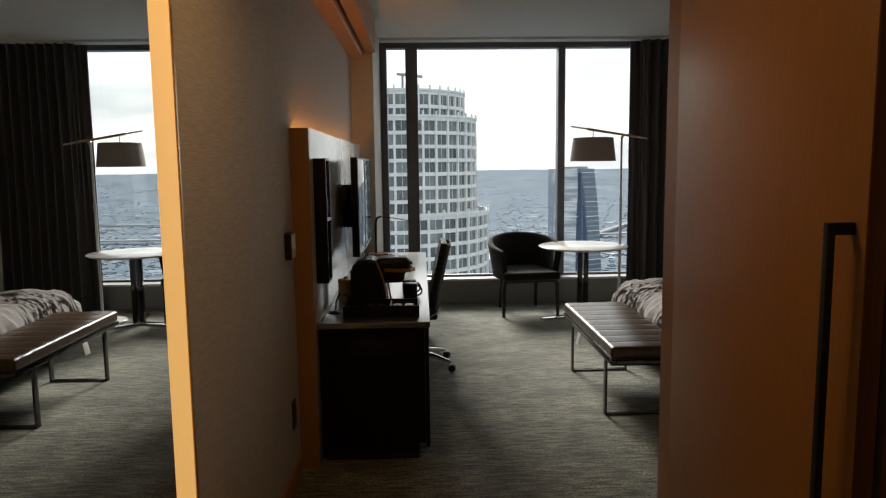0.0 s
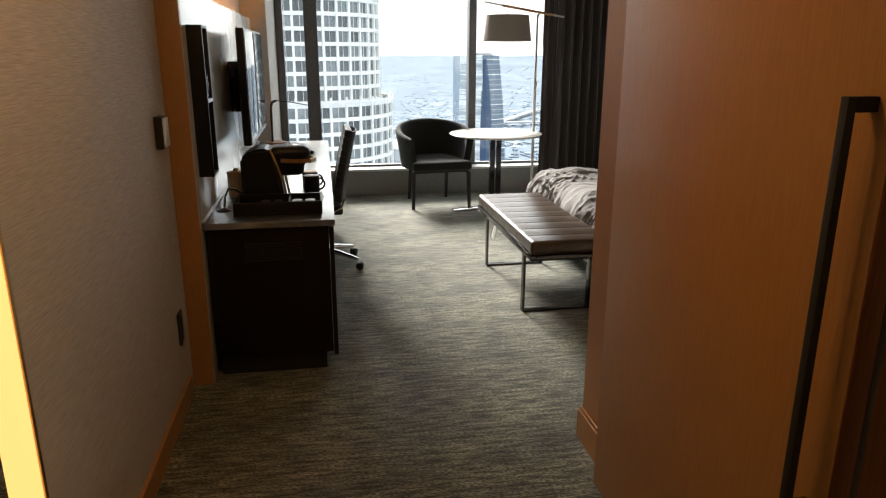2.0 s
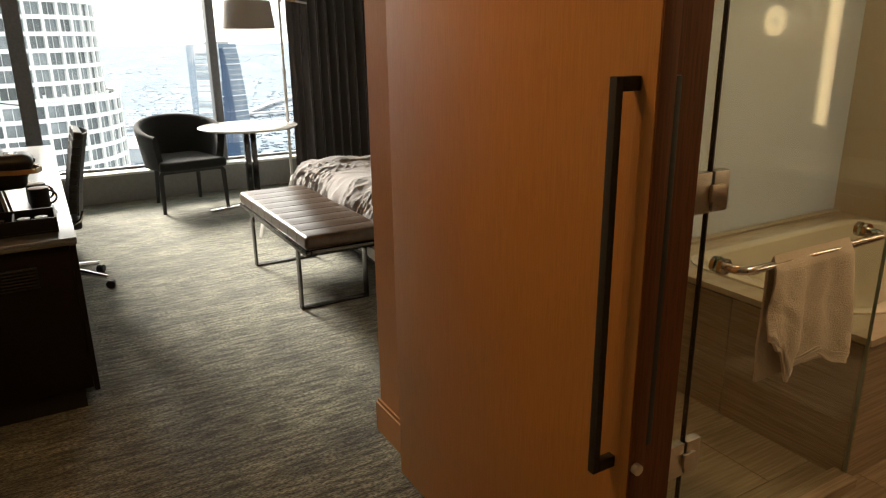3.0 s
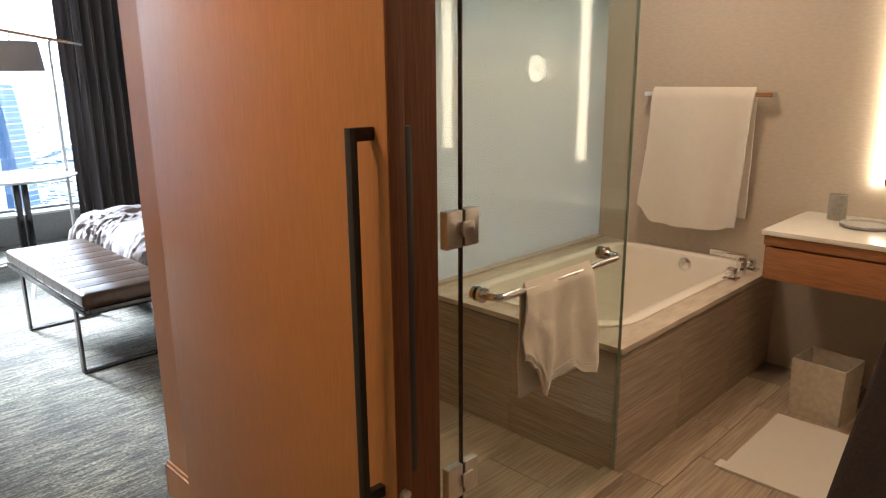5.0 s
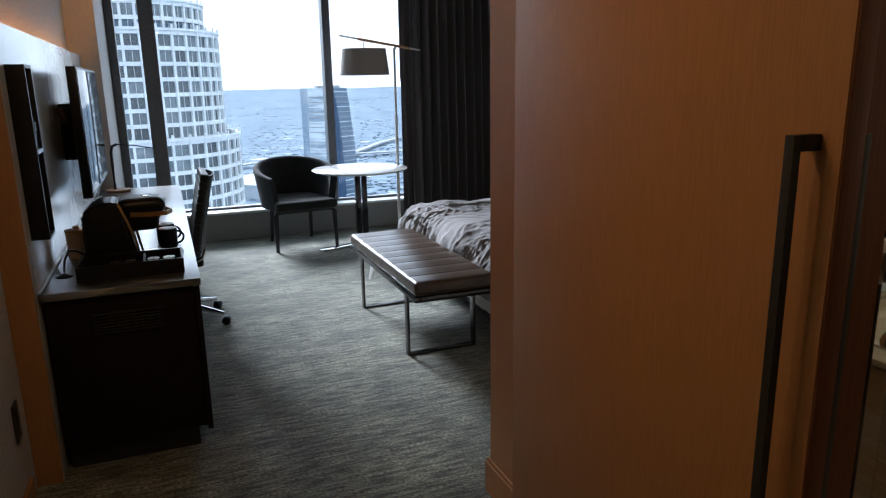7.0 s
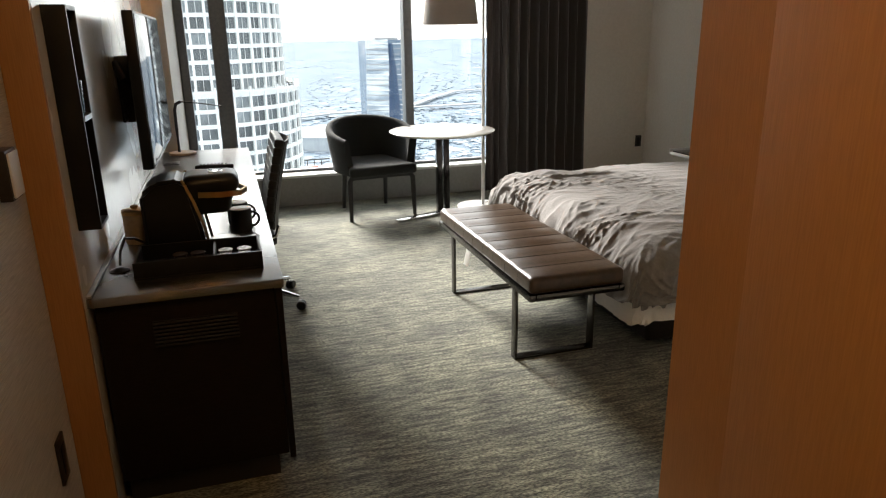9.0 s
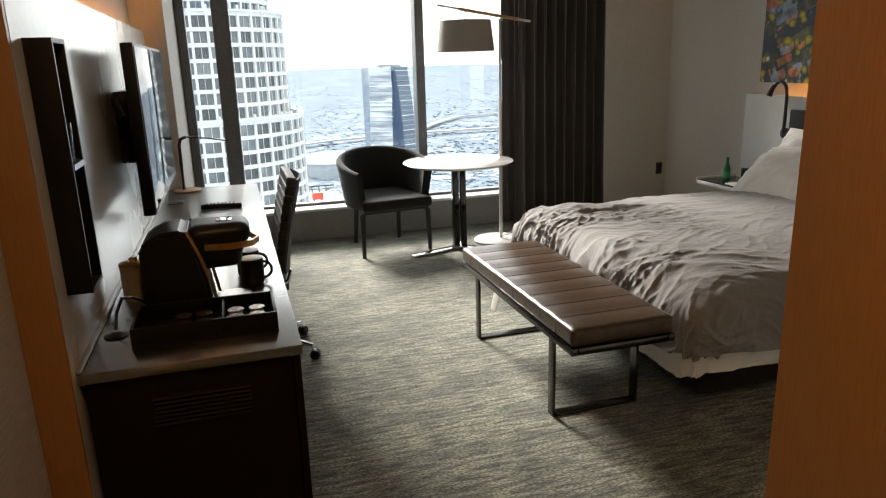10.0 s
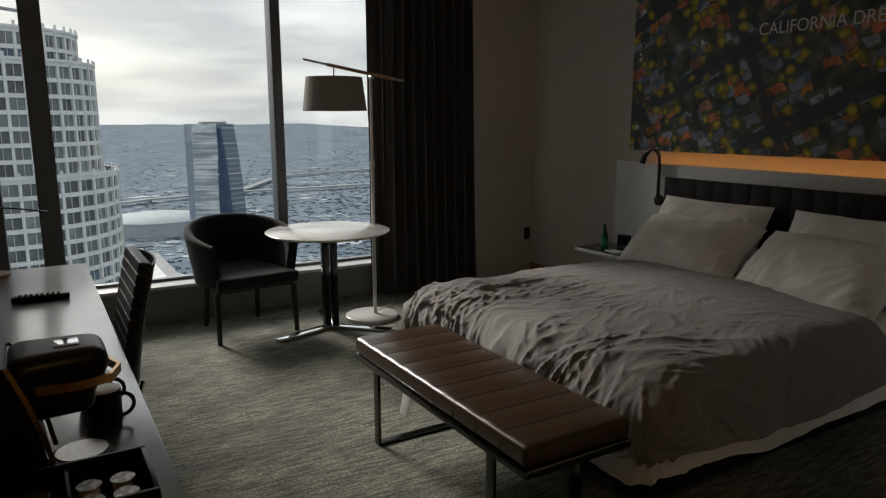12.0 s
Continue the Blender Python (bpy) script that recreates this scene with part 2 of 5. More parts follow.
SHADE = material("linen_shade", (0.40, 0.36, 0.32), (0.35, 0.315, 0.28), 0.9, scale=220, bump=0.2, wear=0.04)
WHITE_METAL = material("white_enamel", (0.66, 0.65, 0.63), (0.62, 0.61, 0.59), 0.3, scale=40, wear=0.04)
ASH = material("ash_arm", (0.45, 0.27, 0.13), (0.33, 0.19, 0.09), 0.45, scale=30, stretch=(0.6, 8, 8), wear=0.08)
ALU = material("window_frame_aluminium", (0.16, 0.165, 0.17), (0.13, 0.135, 0.14), 0.4, 0.35, scale=40, wear=0.06)
SILL = material("sill_board", (0.66, 0.67, 0.66), (0.62, 0.63, 0.62), 0.35, scale=40, wear=0.04)
SPANDREL = material("spandrel_panel", (0.27, 0.27, 0.26), (0.24, 0.24, 0.23), 0.5, scale=40, wear=0.05)
WHITE_PANEL = material("bed_wall_panel", (0.58, 0.58, 0.55), (0.55, 0.55, 0.52), 0.3, scale=30, wear=0.03)
PLATE_DARK = material("dark_bronze_plate", (0.05, 0.042, 0.036), (0.04, 0.034, 0.03), 0.4, 0.4, scale=60)
WHITE_PLASTIC = material("white_plastic", (0.75, 0.74, 0.70), (0.72, 0.71, 0.67), 0.35, scale=40, wear=0.03)
MIRROR = material("silvered_mirror", (0.86, 0.87, 0.86), (0.85, 0.86, 0.85), 0.0, 1.0, scale=5, wear=0.01)
LED = material("led_diffuser", (0.9, 0.6, 0.3), (0.9, 0.6, 0.3), 0.6, emit=(1.0, 0.56, 0.17), power=0.5)
LED_WASH = material("led_strip", (0.9, 0.6, 0.3), (0.9, 0.6, 0.3), 0.6, emit=(1.0, 0.42, 0.09), power=4.0)
LED_MEDIA = material("led_strip_media", (0.9, 0.6, 0.3), (0.9, 0.6, 0.3), 0.6, emit=(1.0, 0.42, 0.09), power=14.0)
LED_BATH = material("bath_led", (0.9, 0.8, 0.6), (0.9, 0.8, 0.6), 0.6, emit=(1.0, 0.74, 0.42), power=2.0)
BLACK_CHROME = material("black_chrome", (0.045, 0.043, 0.042), (0.035, 0.034, 0.033), 0.14, 0.9, scale=50)
SEAM = material("dark_stitching", (0.022, 0.013, 0.008), (0.016, 0.009, 0.006), 0.6, scale=200)
ROBE = material("dark_robe_fabric", (0.045, 0.038, 0.048), (0.034, 0.028, 0.036), 0.95, scale=160, bump=0.3)
GREEN_GLASS = material("green_bottle_glass", (0.01, 0.12, 0.035), (0.008, 0.10, 0.03), 0.08, scale=20)
BRASS = material("brass_trim", (0.62, 0.40, 0.18), (0.55, 0.35, 0.15), 0.28, 1.0, scale=50)
BEIGE = material("ice_bucket_vinyl", (0.42, 0.33, 0.22), (0.36, 0.28, 0.18), 0.5, scale=80, bump=0.1)
FOIL = material("pod_foil", (0.62, 0.60, 0.56), (0.30, 0.28, 0.26), 0.35, 0.6, scale=70, contrast=(0.45, 0.55))
FOIL_DARK = material("pod_foil_dark", (0.10, 0.075, 0.06), (0.05, 0.04, 0.035), 0.35, 0.5, scale=70)

# ---- mesh helpers ----


def finish(bm, name, mat, parent=None, smooth=False, loc=None):
    bmesh.ops.recalc_face_normals(bm, faces=bm.faces)
    me = bpy.data.meshes.new(name)
    bm.to_mesh(me)
    bm.free()
    if smooth:
        for p in me.polygons:
            p.use_smooth = True
        me.set_sharp_from_angle(angle=radians(40))
    me.materials.append(mat)
    ob = new(name, me)
    if parent:
        ob.parent = parent
    if loc:
        ob.location = loc
    return ob


def part(name, bm, mat, parent, label="", smooth=True):
    ob = finish(bm, name, mat, parent, smooth)
    if label:
        tagged(ob, label)
    return ob


def thing(name, label, category, group="", at=None):
    ob = new(name)
    ob.empty_display_size = 0.1
    if at is not None:
        ob.matrix_world = at
    return tagged(ob, label, category, group)


def structure(name, bm, mat, label="", smooth=False):
    return tagged(finish(bm, name, mat, None, smooth), label, name.split("_")[0], kind="structure")


def box(x0, x1, y0, y1, z0, z1, bevel=0.0, seg=2, bm=None):
    tmp = bmesh.new()
    bmesh.ops.create_cube(tmp, size=1)
    for v in tmp.verts:
        v.co = Vector(((x0 + x1) / 2 + v.co.x * (x1 - x0), (y0 + y1) / 2 + v.co.y * (y1 - y0), (z0 + z1) / 2 + v.co.z * (z1 - z0)))
    if bevel:
        bmesh.ops.bevel(tmp, geom=list(tmp.edges), offset=bevel, segments=seg, affect="EDGES", profile=0.6)
    return merge(bm, tmp)


def merge(bm, tmp, m=None):
    if m is not None:
        tmp.transform(m)
    if bm is None:
        return tmp
    me = bpy.data.meshes.new("tmp")
    tmp.to_mesh(me)
    tmp.free()
    bm.from_mesh(me)
    bpy.data.meshes.remove(me)
    return bm


def lathe(profile, seg=32, bm=None, m=None):
    """A turned body from (radius, z) pairs; closed at the axis."""
    tmp = bmesh.new()
    rings = []
    for r, z in profile:
        if r < 1e-5:
            rings.append([tmp.verts.new((0, 0, z))])
        else:
            rings.append([tmp.verts.new((r * math.cos(2 * math.pi * i / seg), r * math.sin(2 * math.pi * i / seg), z)) for i in range(seg)])
    for a, b in zip(rings, rings[1:]):
        for i in range(seg):
            j = (i + 1) % seg
            if len(a) == 1 and len(b) == 1:
                continue
            if len(a) == 1:
                tmp.faces.new((a[0], b[i], b[j]))
            elif len(b) == 1:
                tmp.faces.new((a[i], a[j], b[0]))
            else:
                tmp.faces.new((a[i], a[j], b[j], b[i]))
    return merge(bm, tmp, m)


def tube(points, radius, seg=10, bm=None, flat=None, closed=False):
    """A pipe along points; flat: (half width, half height) for a bar of rectangular section."""
    tmp = bmesh.new()
    pts = [Vector(p) for p in points]
    rings = []
    up = Vector((0, 0, 1))
    for i, p in enumerate(pts):
        a = pts[max(i - 1, 0)] if not closed else pts[i - 1]
        b = pts[min(i + 1, len(pts) - 1)] if not closed else pts[(i + 1) % len(pts)]
        d = (b - a).normalized()
        side = d.cross(up)
        if side.length < 1e-3:
            side = d.cross(Vector((0, 1, 0)))
        side.normalize()
        top = side.cross(d).normalized()
        if flat:
            ring = [p + side * sx * flat[0] + top * sy * flat[1] for sx, sy in ((-1, -1), (1, -1), (1, 1), (-1, 1))]
        else:
            r = radius[i] if isinstance(radius, (list, tuple)) else radius
            ring = [p + (side * math.cos(2 * math.pi * k / seg) + top * math.sin(2 * math.pi * k / seg)) * r for k in range(seg)]
        rings.append([tmp.verts.new(c) for c in ring])
    k = len(rings[0])
    pairs = list(zip(rings, rings[1:])) + ([(rings[-1], rings[0])] if closed else [])
    for a, b in pairs:
        for i in range(k):
            tmp.faces.new((a[i], a[(i + 1) % k], b[(i + 1) % k], b[i]))
    if not closed:
        tmp.faces.new(rings[0][::-1])
        tmp.faces.new(rings[-1])
    return merge(bm, tmp)


def arc(c, r, a0, a1, n, plane="xz", y=0.0):
    out = []
    for i in range(n + 1):
        a = radians(a0 + (a1 - a0) * i / n)
        u, w = c[0] + r * math.cos(a), c[1] + r * math.sin(a)
        out.append((u, y, w) if plane == "xz" else ((y, u, w) if plane == "yz" else (u, w, y)))
    return out


def grid_sheet(nu, nv, f, thick=None):
    """A sheet of points f(u, v); with thick, a closed slab of that thickness downwards."""
    bm = bmesh.new()
    top = [[bm.verts.new(f(i / nu, j / nv)) for j in range(nv + 1)] for i in range(nu + 1)]
    for i in range(nu):
        for j in range(nv):
            bm.faces.new((top[i][j], top[i + 1][j], top[i + 1][j + 1], top[i][j + 1]))
    if thick:
        bm.normal_update()
        low = [[bm.verts.new(v.co - v.normal * thick) for v in row] for row in top]
        for i in range(nu):
            for j in range(nv):
                bm.faces.new((low[i][j], low[i][j + 1], low[i + 1][j + 1], low[i + 1][j]))
        rim = [(i, 0) for i in range(nu)] + [(nu, j) for j in range(nv)] + [(i, nv) for i in range(nu, 0, -1)] + [(0, j) for j in range(nv, 0, -1)]
        for (a, b), (c, d) in zip(rim, rim[1:] + rim[:1]):
            bm.faces.new((top[a][b], top[c][d], low[c][d], low[a][b]))
    return bm


# ---- structure ----
LEFT, HEAD, WIN, CEILING = -0.33, 4.50, 8.06, 2.95
structure("floor", box(-0.48, 4.68, 2.97, 8.3, -0.2, 0.0), CARPET, "grey-green streaked loop-pile hotel carpet floor")
structure("floor_entry", box(-0.48, 1.389, -1.75, 2.969, -0.2, 0.0), CARPET, "grey-green streaked loop-pile carpet of the entry")
structure("floor_bath_slab", box(1.3895, 4.25, -0.95, 2.9685, -0.2, 0.0), SPANDREL, "plain slab under the bathroom tiles")
structure("wall_left", box(LEFT - 0.15, LEFT, -1.6, 6.92, 0, CEILING), WALLPAPER, "grey-beige woven textured wallpaper wall")
structure("wall_column", box(LEFT - 0.15, -0.12, 6.92, 8.3, 0, CEILING), PAINT, "plain warm beige painted column beside the window")
structure("wall_head", box(HEAD, HEAD + 0.18, 2.97, 8.3, 0, CEILING), PAINT, "plain beige painted wall behind the bed")
structure("wall_entry", box(-0.48, 1.39, -1.75, -1.6, 0, 2.5), PAINT, "plain wall closing the entry")
structure("ceiling", box(-0.48, 4.68, 2.95, 8.3, CEILING, CEILING + 0.15), CEIL, "smooth pale painted bedroom ceiling")
structure("ceiling_entry", box(-0.48, 4.3, -1.75, 2.95, 2.5, 2.65), CEIL, "smooth pale painted lower entry ceiling")
structure("wall_bulkhead", box(-0.33, HEAD, 2.97, 3.02, 2.5, CEILING), PAINT, "painted bulkhead above the entry opening")
# Beige soffit boards; the oak colour stands in for warm light on them.
structure("trim_soffit", box(LEFT, -0.21, 3.02, 6.92, 2.59, CEILING, 0.004), OAK, "beige soffit along the wall, warm light painted as oak colour")
structure("trim_soffit_outer", box(-0.19, -0.09, 3.02, 6.92, 2.645, CEILING, 0.004), OAK, "soffit edge board beside a shadow gap, warm light painted in")

# window wall
structure("wall_spandrel", box(-0.12, 3.72, WIN, WIN + 0.24, 0, 0.265), SPANDREL, "grey panelled low wall under the window")
structure("wall_pier", box(3.72, 4.68, WIN - 0.004, WIN + 0.24, 0, CEILING), PAINT, "plain beige wall beside the drape")
w1 = thing("window_1", "full-height fixed window in dark aluminium frame over a white sill", "window")
tagged(w1, kind="structure")
part("window_sill", box(-0.12, 3.718, WIN - 0.050, WIN + 0.2, 0.268, 0.293, 0.004), SILL, w1, "white sill board")
part("head_frame", box(-0.12, 3.718, WIN + 0.06, WIN + 0.2, 2.885, 2.945, 0.003), ALU, w1)
part("foot_frame", box(-0.05, 3.718, WIN + 0.135, WIN + 0.2, 0.2935, 0.316, 0.003), ALU, w1)
for x0, x1, d in ((-0.118, -0.045, 0.05), (0.165, 0.300, 0.05), (1.885, 1.965, 0.06), (3.42, 3.50, 0.06)):
    bm = box(x0, x1, WIN + d, WIN + 0.2, 0.322, 2.883, 0.004)
    box(x0 + 0.012, x1 - 0.012, WIN + d - 0.006, WIN + d + 0.004, 0.322, 2.883, 0, bm=bm)
    part("mullion", bm, ALU, w1)
for x0, x1 in ((-0.045, 0.165), (0.300, 1.885), (1.965, 3.42), (3.50, 3.718)):
    p = part("pane", box(x0, x1, WIN + 0.15, WIN + 0.16, 0.322, 2.883), GLASS, w1, smooth=False)
    p.visible_shadow = False

# wall between entry and bathroom, its opening and header
WX0, WX1 = 1.30, 1.39
structure("wall_bath_end", box(WX0, WX1, 1.630, 2.97, 0, 2.5), OAK, "oak-veneered wall end beside the bathroom doorway")
# Lining coloured dark for the shade inside the doorway.
structure("trim_jamb", box(WX0 + 0.001, WX1 - 0.001, 1.618, 1.6285, 0, 2.249, 0.001), OAK_SHADED, "oak jamb lining of the bathroom doorway, shade painted dark")
structure("wall_bath_near", box(WX0, WX1, -1.6, 0.50, 0, 2.5), WALLPAPER, "woven wallpaper wall beside the bathroom doorway")
structure("wall_bath_header", box(WX0, WX1, 0.50, 1.630, 2.25, 2.5), OAK, "oak header above the bathroom doorway")
bm = box(WX0 - 0.016, WX0 - 0.002, 2.662, 2.985, 0, 0.125, 0.003)
box(WX0 - 0.016, WX1, 2.972, 2.986, 0, 0.125, 0.003, bm=bm)
box(WX0 - 0.010, WX0 - 0.002, 2.662, 2.98, 0.126, 0.140, 0.002, bm=bm)
structure("baseboard", bm, OAK, "stepped oak baseboard at the wall end")
bm = box(LEFT + 0.001, LEFT + 0.016, 2.15, 3.60, 0, 0.10, 0.003)
structure("baseboard_left", bm, OAK, "oak baseboard below the wallpaper wall")
structure("baseboard_head", box(HEAD - 0.015, HEAD - 0.001, 6.3, WIN - 0.006, 0, 0.10, 0.003), OAK_DARK, "stained baseboard beside the bed")

# bathroom shell
BX = 4.10
structure("wall_bath_far", box(BX, BX + 0.15, -0.8, 2.97, 0, 2.5), STONEWALL, "warm grey-beige stone-tiled bathroom wall")
structure("wall_bath_back", box(WX1, BX + 0.15, -0.95, -0.8, 0, 2.5), STONEWALL, "plain tiled bathroom wall")
structure("wall_bath_low", box(WX1, BX, 2.86, 2.97, 0, 0.56), STONEWALL, "low tiled wall under the frosted pane")
structure("wall_bath_top", box(WX1, BX, 2.86, 2.97, 2.42, 2.5), STONEWALL, "tiled strip over the frosted pane")
w2 = thing("window_2", "large frosted glass screen above the bathtub", "window")
tagged(w2, kind="structure")
part("pane", box(WX1 + 0.002, BX - 0.002, 2.90, 2.912, 0.562, 2.418), FROST, w2, smooth=False)

# ---- sliding door ----
d = thing("door_1", "sliding oak door with long black pull handles, standing open", "door")
tagged(d, kind="structure")
part("leaf", box(1.23, 1.275, 1.592, 2.66, 0.012, 2.42, 0.002), OAK, d)
# Added band that paints the leaf's shaded end dark.
part("edge_band", box(1.2315, 1.2735, 1.5875, 1.5918, 0.012, 2.42, 0.001), OAK_SHADED, d, "oak edge band with its shade painted in")
h = part("handle", box(1.171, 1.188, 1.628, 1.646, 0.640, 1.438, 0.002), BLACK_MATTE, d, "long black square pull handle")
part("handle_post", box(1.1885, 1.230, 1.628, 1.646, 1.412, 1.438, 0.002), BLACK_MATTE, h)
part("handle_post", box(1.1885, 1.230, 1.628, 1.646, 0.640, 0.666, 0.002), BLACK_MATTE, h)
part("rear_handle", box(1.2795, 1.296, 1.594, 1.612, 0.690, 1.438, 0.002), BLACK_MATTE, d)
part("floor_guide", lathe([(0, 0), (0.012, 0), (0.012, 0.012), (0, 0.014)], 16, m=pose(1.246, 1.5874, 0.655, 90, 0, 0)), STEEL, d)

# ---- lit mirror on the entry wall ----
mi = thing("wall_mirror", "full-height mirror with a glowing amber edge strip on the wall", "mirror")
part("glass", box(LEFT + 0.002, LEFT + 0.028, -0.2, 1.871, 0.05, 2.35), MIRROR, mi, smooth=False)
part("light_strip", box(LEFT + 0.002, LEFT + 0.027, 1.872, 2.016, 0.05, 2.35, 0.002), LED, mi, "amber glowing frosted edge strip")
part("side_trim", box(LEFT + 0.002, LEFT + 0.030, 2.017, 2.031, 0.05, 2.35, 0.002), BRASS, mi)

# ---- media wall panel, television, niche ----
mp_ = thing("media_panel", "satin grey wall panel with oak edges, glowing amber along its top", "wall panel")
part("face", box(-0.262, -0.235, 3.722, 6.70, 0.0, 1.767, 0.002), SATIN, mp_)
part("edge_board", box(LEFT + 0.001, -0.236, 3.70, 3.721, 0.0, 1.767, 0.001), OAK, mp_, "oak edge board")
part("core", box(LEFT + 0.001, -0.263, 3.722, 6.70, 0.0, 1.70), OAK_DARK, mp_)
part("light_strip", box(-0.318, -0.300, 3.76, 6.66, 1.702, 1.712), LED_MEDIA, mp_, "amber light strip")

tv = thing("television", "flat black television on a wall bracket above the desk", "television")
part("casing", box(-0.135, -0.090, 4.72, 5.86, 0.985, 1.635, 0.006), BLACK, tv)
part("screen", box(-0.0895, -0.0865, 4.732, 5.848, 1.005, 1.622, 0.001), SCREEN, tv, "dark glossy screen")
part("bezel", box(-0.0895, -0.085, 4.725, 5.855, 0.988, 1.003, 0.001), GUNMETAL, tv)
part("bracket", box(-0.2345, -0.136, 5.1, 5.4, 1.15, 1.45, 0.004), BLACK, tv)
part("bracket_arm", tube([(-0.225, 5.05, 1.42), (-0.19, 4.95, 1.35), (-0.15, 5.0, 1.3)], 0.018), BLACK, tv)
for k in range(3):
    part("cable", tube([(-0.20, 5.0 - 0.02 * k + 0.03 * math.sin(a), 1.22 + 0.05 * math.cos(a)) for a in [i * 0.52 for i in range(13)]], 0.004, 6), BLACK, tv)

nb = thing("minibar_niche", "tall black open wall box holding glassware and small items", "wall shelf")
NY0, NY1, NZ0, NZ1, NX = 3.81, 3.96, 0.965, 1.617, -0.170
part("side_panel", box(-0.2345, NX, NY0, NY0 + 0.012, NZ0, NZ1, 0.001), BLACK, nb)
part("side_panel", box(-0.2345, NX, NY1 - 0.012, NY1, NZ0, NZ1, 0.001), BLACK, nb)
part("top", box(-0.2345, NX, NY0 + 0.013, NY1 - 0.013, NZ1 - 0.012, NZ1), BLACK, nb)
part("bottom", box(-0.2345, NX, NY0 + 0.013, NY1 - 0.013, NZ0, NZ0 + 0.012), BLACK, nb)
part("back", box(-0.2345, -0.229, NY0 + 0.013, NY1 - 0.013, NZ0 + 0.013, NZ1 - 0.013), BLACK_MATTE, nb)
part("shelf", box(-0.228, NX + 0.002, NY0 + 0.013, NY1 - 0.013, 1.29, 1.305), STEEL, nb, "metal shelf")
for y in (3.885,):
    g = thing("drinking_glass", "clear drinking glass on the niche shelf", "glass", "glasses in the niche", pose(-0.198, y, 1.3055))
    part("bowl", lathe([(0.022, 0.0), (0.026, 0.10), (0.0245, 0.102), (0.020, 0.004), (0, 0.004)], 20), SHOWER, g)

th = thing("thermostat", "white wall thermostat with a dark display on wallpaper", "thermostat")
part("body", box(LEFT + 0.001, LEFT + 0.032, 3.475, 3.57, 1.135, 1.262, 0.004), PLATE_DARK, th)
part("display", box(LEFT + 0.0325, LEFT + 0.038, 3.480, 3.565, 1.142, 1.255, 0.002), WHITE_PLASTIC, th)
sw = thing("wall_socket", "dark bronze socket plate low on the wallpaper wall", "socket")
part("plate", box(LEFT + 0.001, LEFT + 0.010, 3.50, 3.575, 0.29, 0.43, 0.003), PLATE_DARK, sw)
part("insert", box(LEFT + 0.0105, LEFT + 0.013, 3.518, 3.557, 0.315, 0.405, 0.002), BLACK, sw)

# ---- desk ----
dk = thing("desk", "long espresso desk and minibar unit with a dark polished top", "desk")
part("top", box(-0.234, 0.355, 3.74, 6.74, 0.735, 0.765, 0.003), DESKTOP, dk, "dark polished desk top")
part("upstand", box(-0.234, -0.219, 3.745, 6.735, 0.766, 0.773, 0.001), STEEL, dk, "thin metal back edge")
cab = part("minibar_cabinet", box(-0.22, 0.325, 3.765, 4.62, 0.10, 0.733, 0.002), ESPRESSO, dk)
for k in range(7):
    part("vent_slat", box(-0.06, 0.20, 3.752, 3.7645, 0.575 + 0.013 * k, 0.582 + 0.013 * k, 0.001), BLACK_MATTE, cab)
part("cabinet_door", box(0.327, 0.348, 3.755, 4.19, 0.085, 0.728, 0.002), ESPRESSO, dk)
part("cabinet_door", box(0.327, 0.348, 4.195, 4.62, 0.085, 0.728, 0.002), ESPRESSO, dk)
part("plinth", box(-0.21, 0.29, 3.80, 4.60, 0.0, 0.099), BLACK_MATTE, dk)
part("end_leg", box(-0.20, 0.34, 6.68, 6.73, 0.0, 0.733, 0.002), ESPRESSO, dk)
part("modesty_panel", box(-0.21, -0.19, 4.63, 6.67, 0.30, 0.733), ESPRESSO, dk)

# ---- bench ----
be = thing("bench", "brown leather bench with channel stitching on flat dark chrome legs", "bench")
BX0, BX1, BY0, BY1 = 1.425, 1.900, 4.150, 5.530
NCH = 9
bm = box(BX0 + 0.003, BX1 - 0.003, BY0 + 0.003, BY1 - 0.003, 0.418, 0.494, 0.024, 5)
bmesh.ops.bisect_plane(bm, geom=list(bm.verts) + list(bm.edges) + list(bm.faces), plane_co=(1.66, 0, 0), plane_no=(1, 0, 0))
for k in range(1, NCH * 4):
    yk = BY0 + (BY1 - BY0) * k / (NCH * 4)
    bmesh.ops.bisect_plane(bm, geom=list(bm.verts) + list(bm.edges) + list(bm.faces), plane_co=(0, yk, 0), plane_no=(0, 1, 0))
for v in bm.verts:
    if v.co.z > 0.46:
        rim = min(max((min(v.co.x - BX0, BX1 - v.co.x) - 0.012) / 0.015, 0.25), 1)
        t_ = ((v.co.y - BY0) / (BY1 - BY0) * NCH) % 1.0
        v.co.z += 0.005 * rim * math.sin(math.pi * t_) ** 0.7 if 1e-6 < t_ < 1 - 1e-6 else 0.0
part("cushion", bm, LEATHER, be, "channel-stitched brown leather cushion")
for k in range(1, NCH):
    yk = BY0 + (BY1 - BY0) * k / NCH
    part("seam", tube([(BX0 + 0.0028, yk, 0.425), (BX0 + 0.0028, yk, 0.470), (BX0 + 0.010, yk, 0.488), (BX0 + 0.027, yk, 0.4945), (BX1 - 0.027, yk, 0.4945), (BX1 - 0.010, yk, 0.488)], 0.0014, 6), SEAM, be)
for x0, x1, y0, y1 in ((BX0, BX0 + 0.03, BY0, BY1), (BX1 - 0.03, BX1, BY0, BY1), (BX0 + 0.031, BX1 - 0.031, BY0, BY0 + 0.03), (BX0 + 0.031, BX1 - 0.031, BY1 - 0.03, BY1)):
    part("rail", box(x0, x1, y0, y1, 0.384, 0.4175, 0.007), GUNMETAL, be)
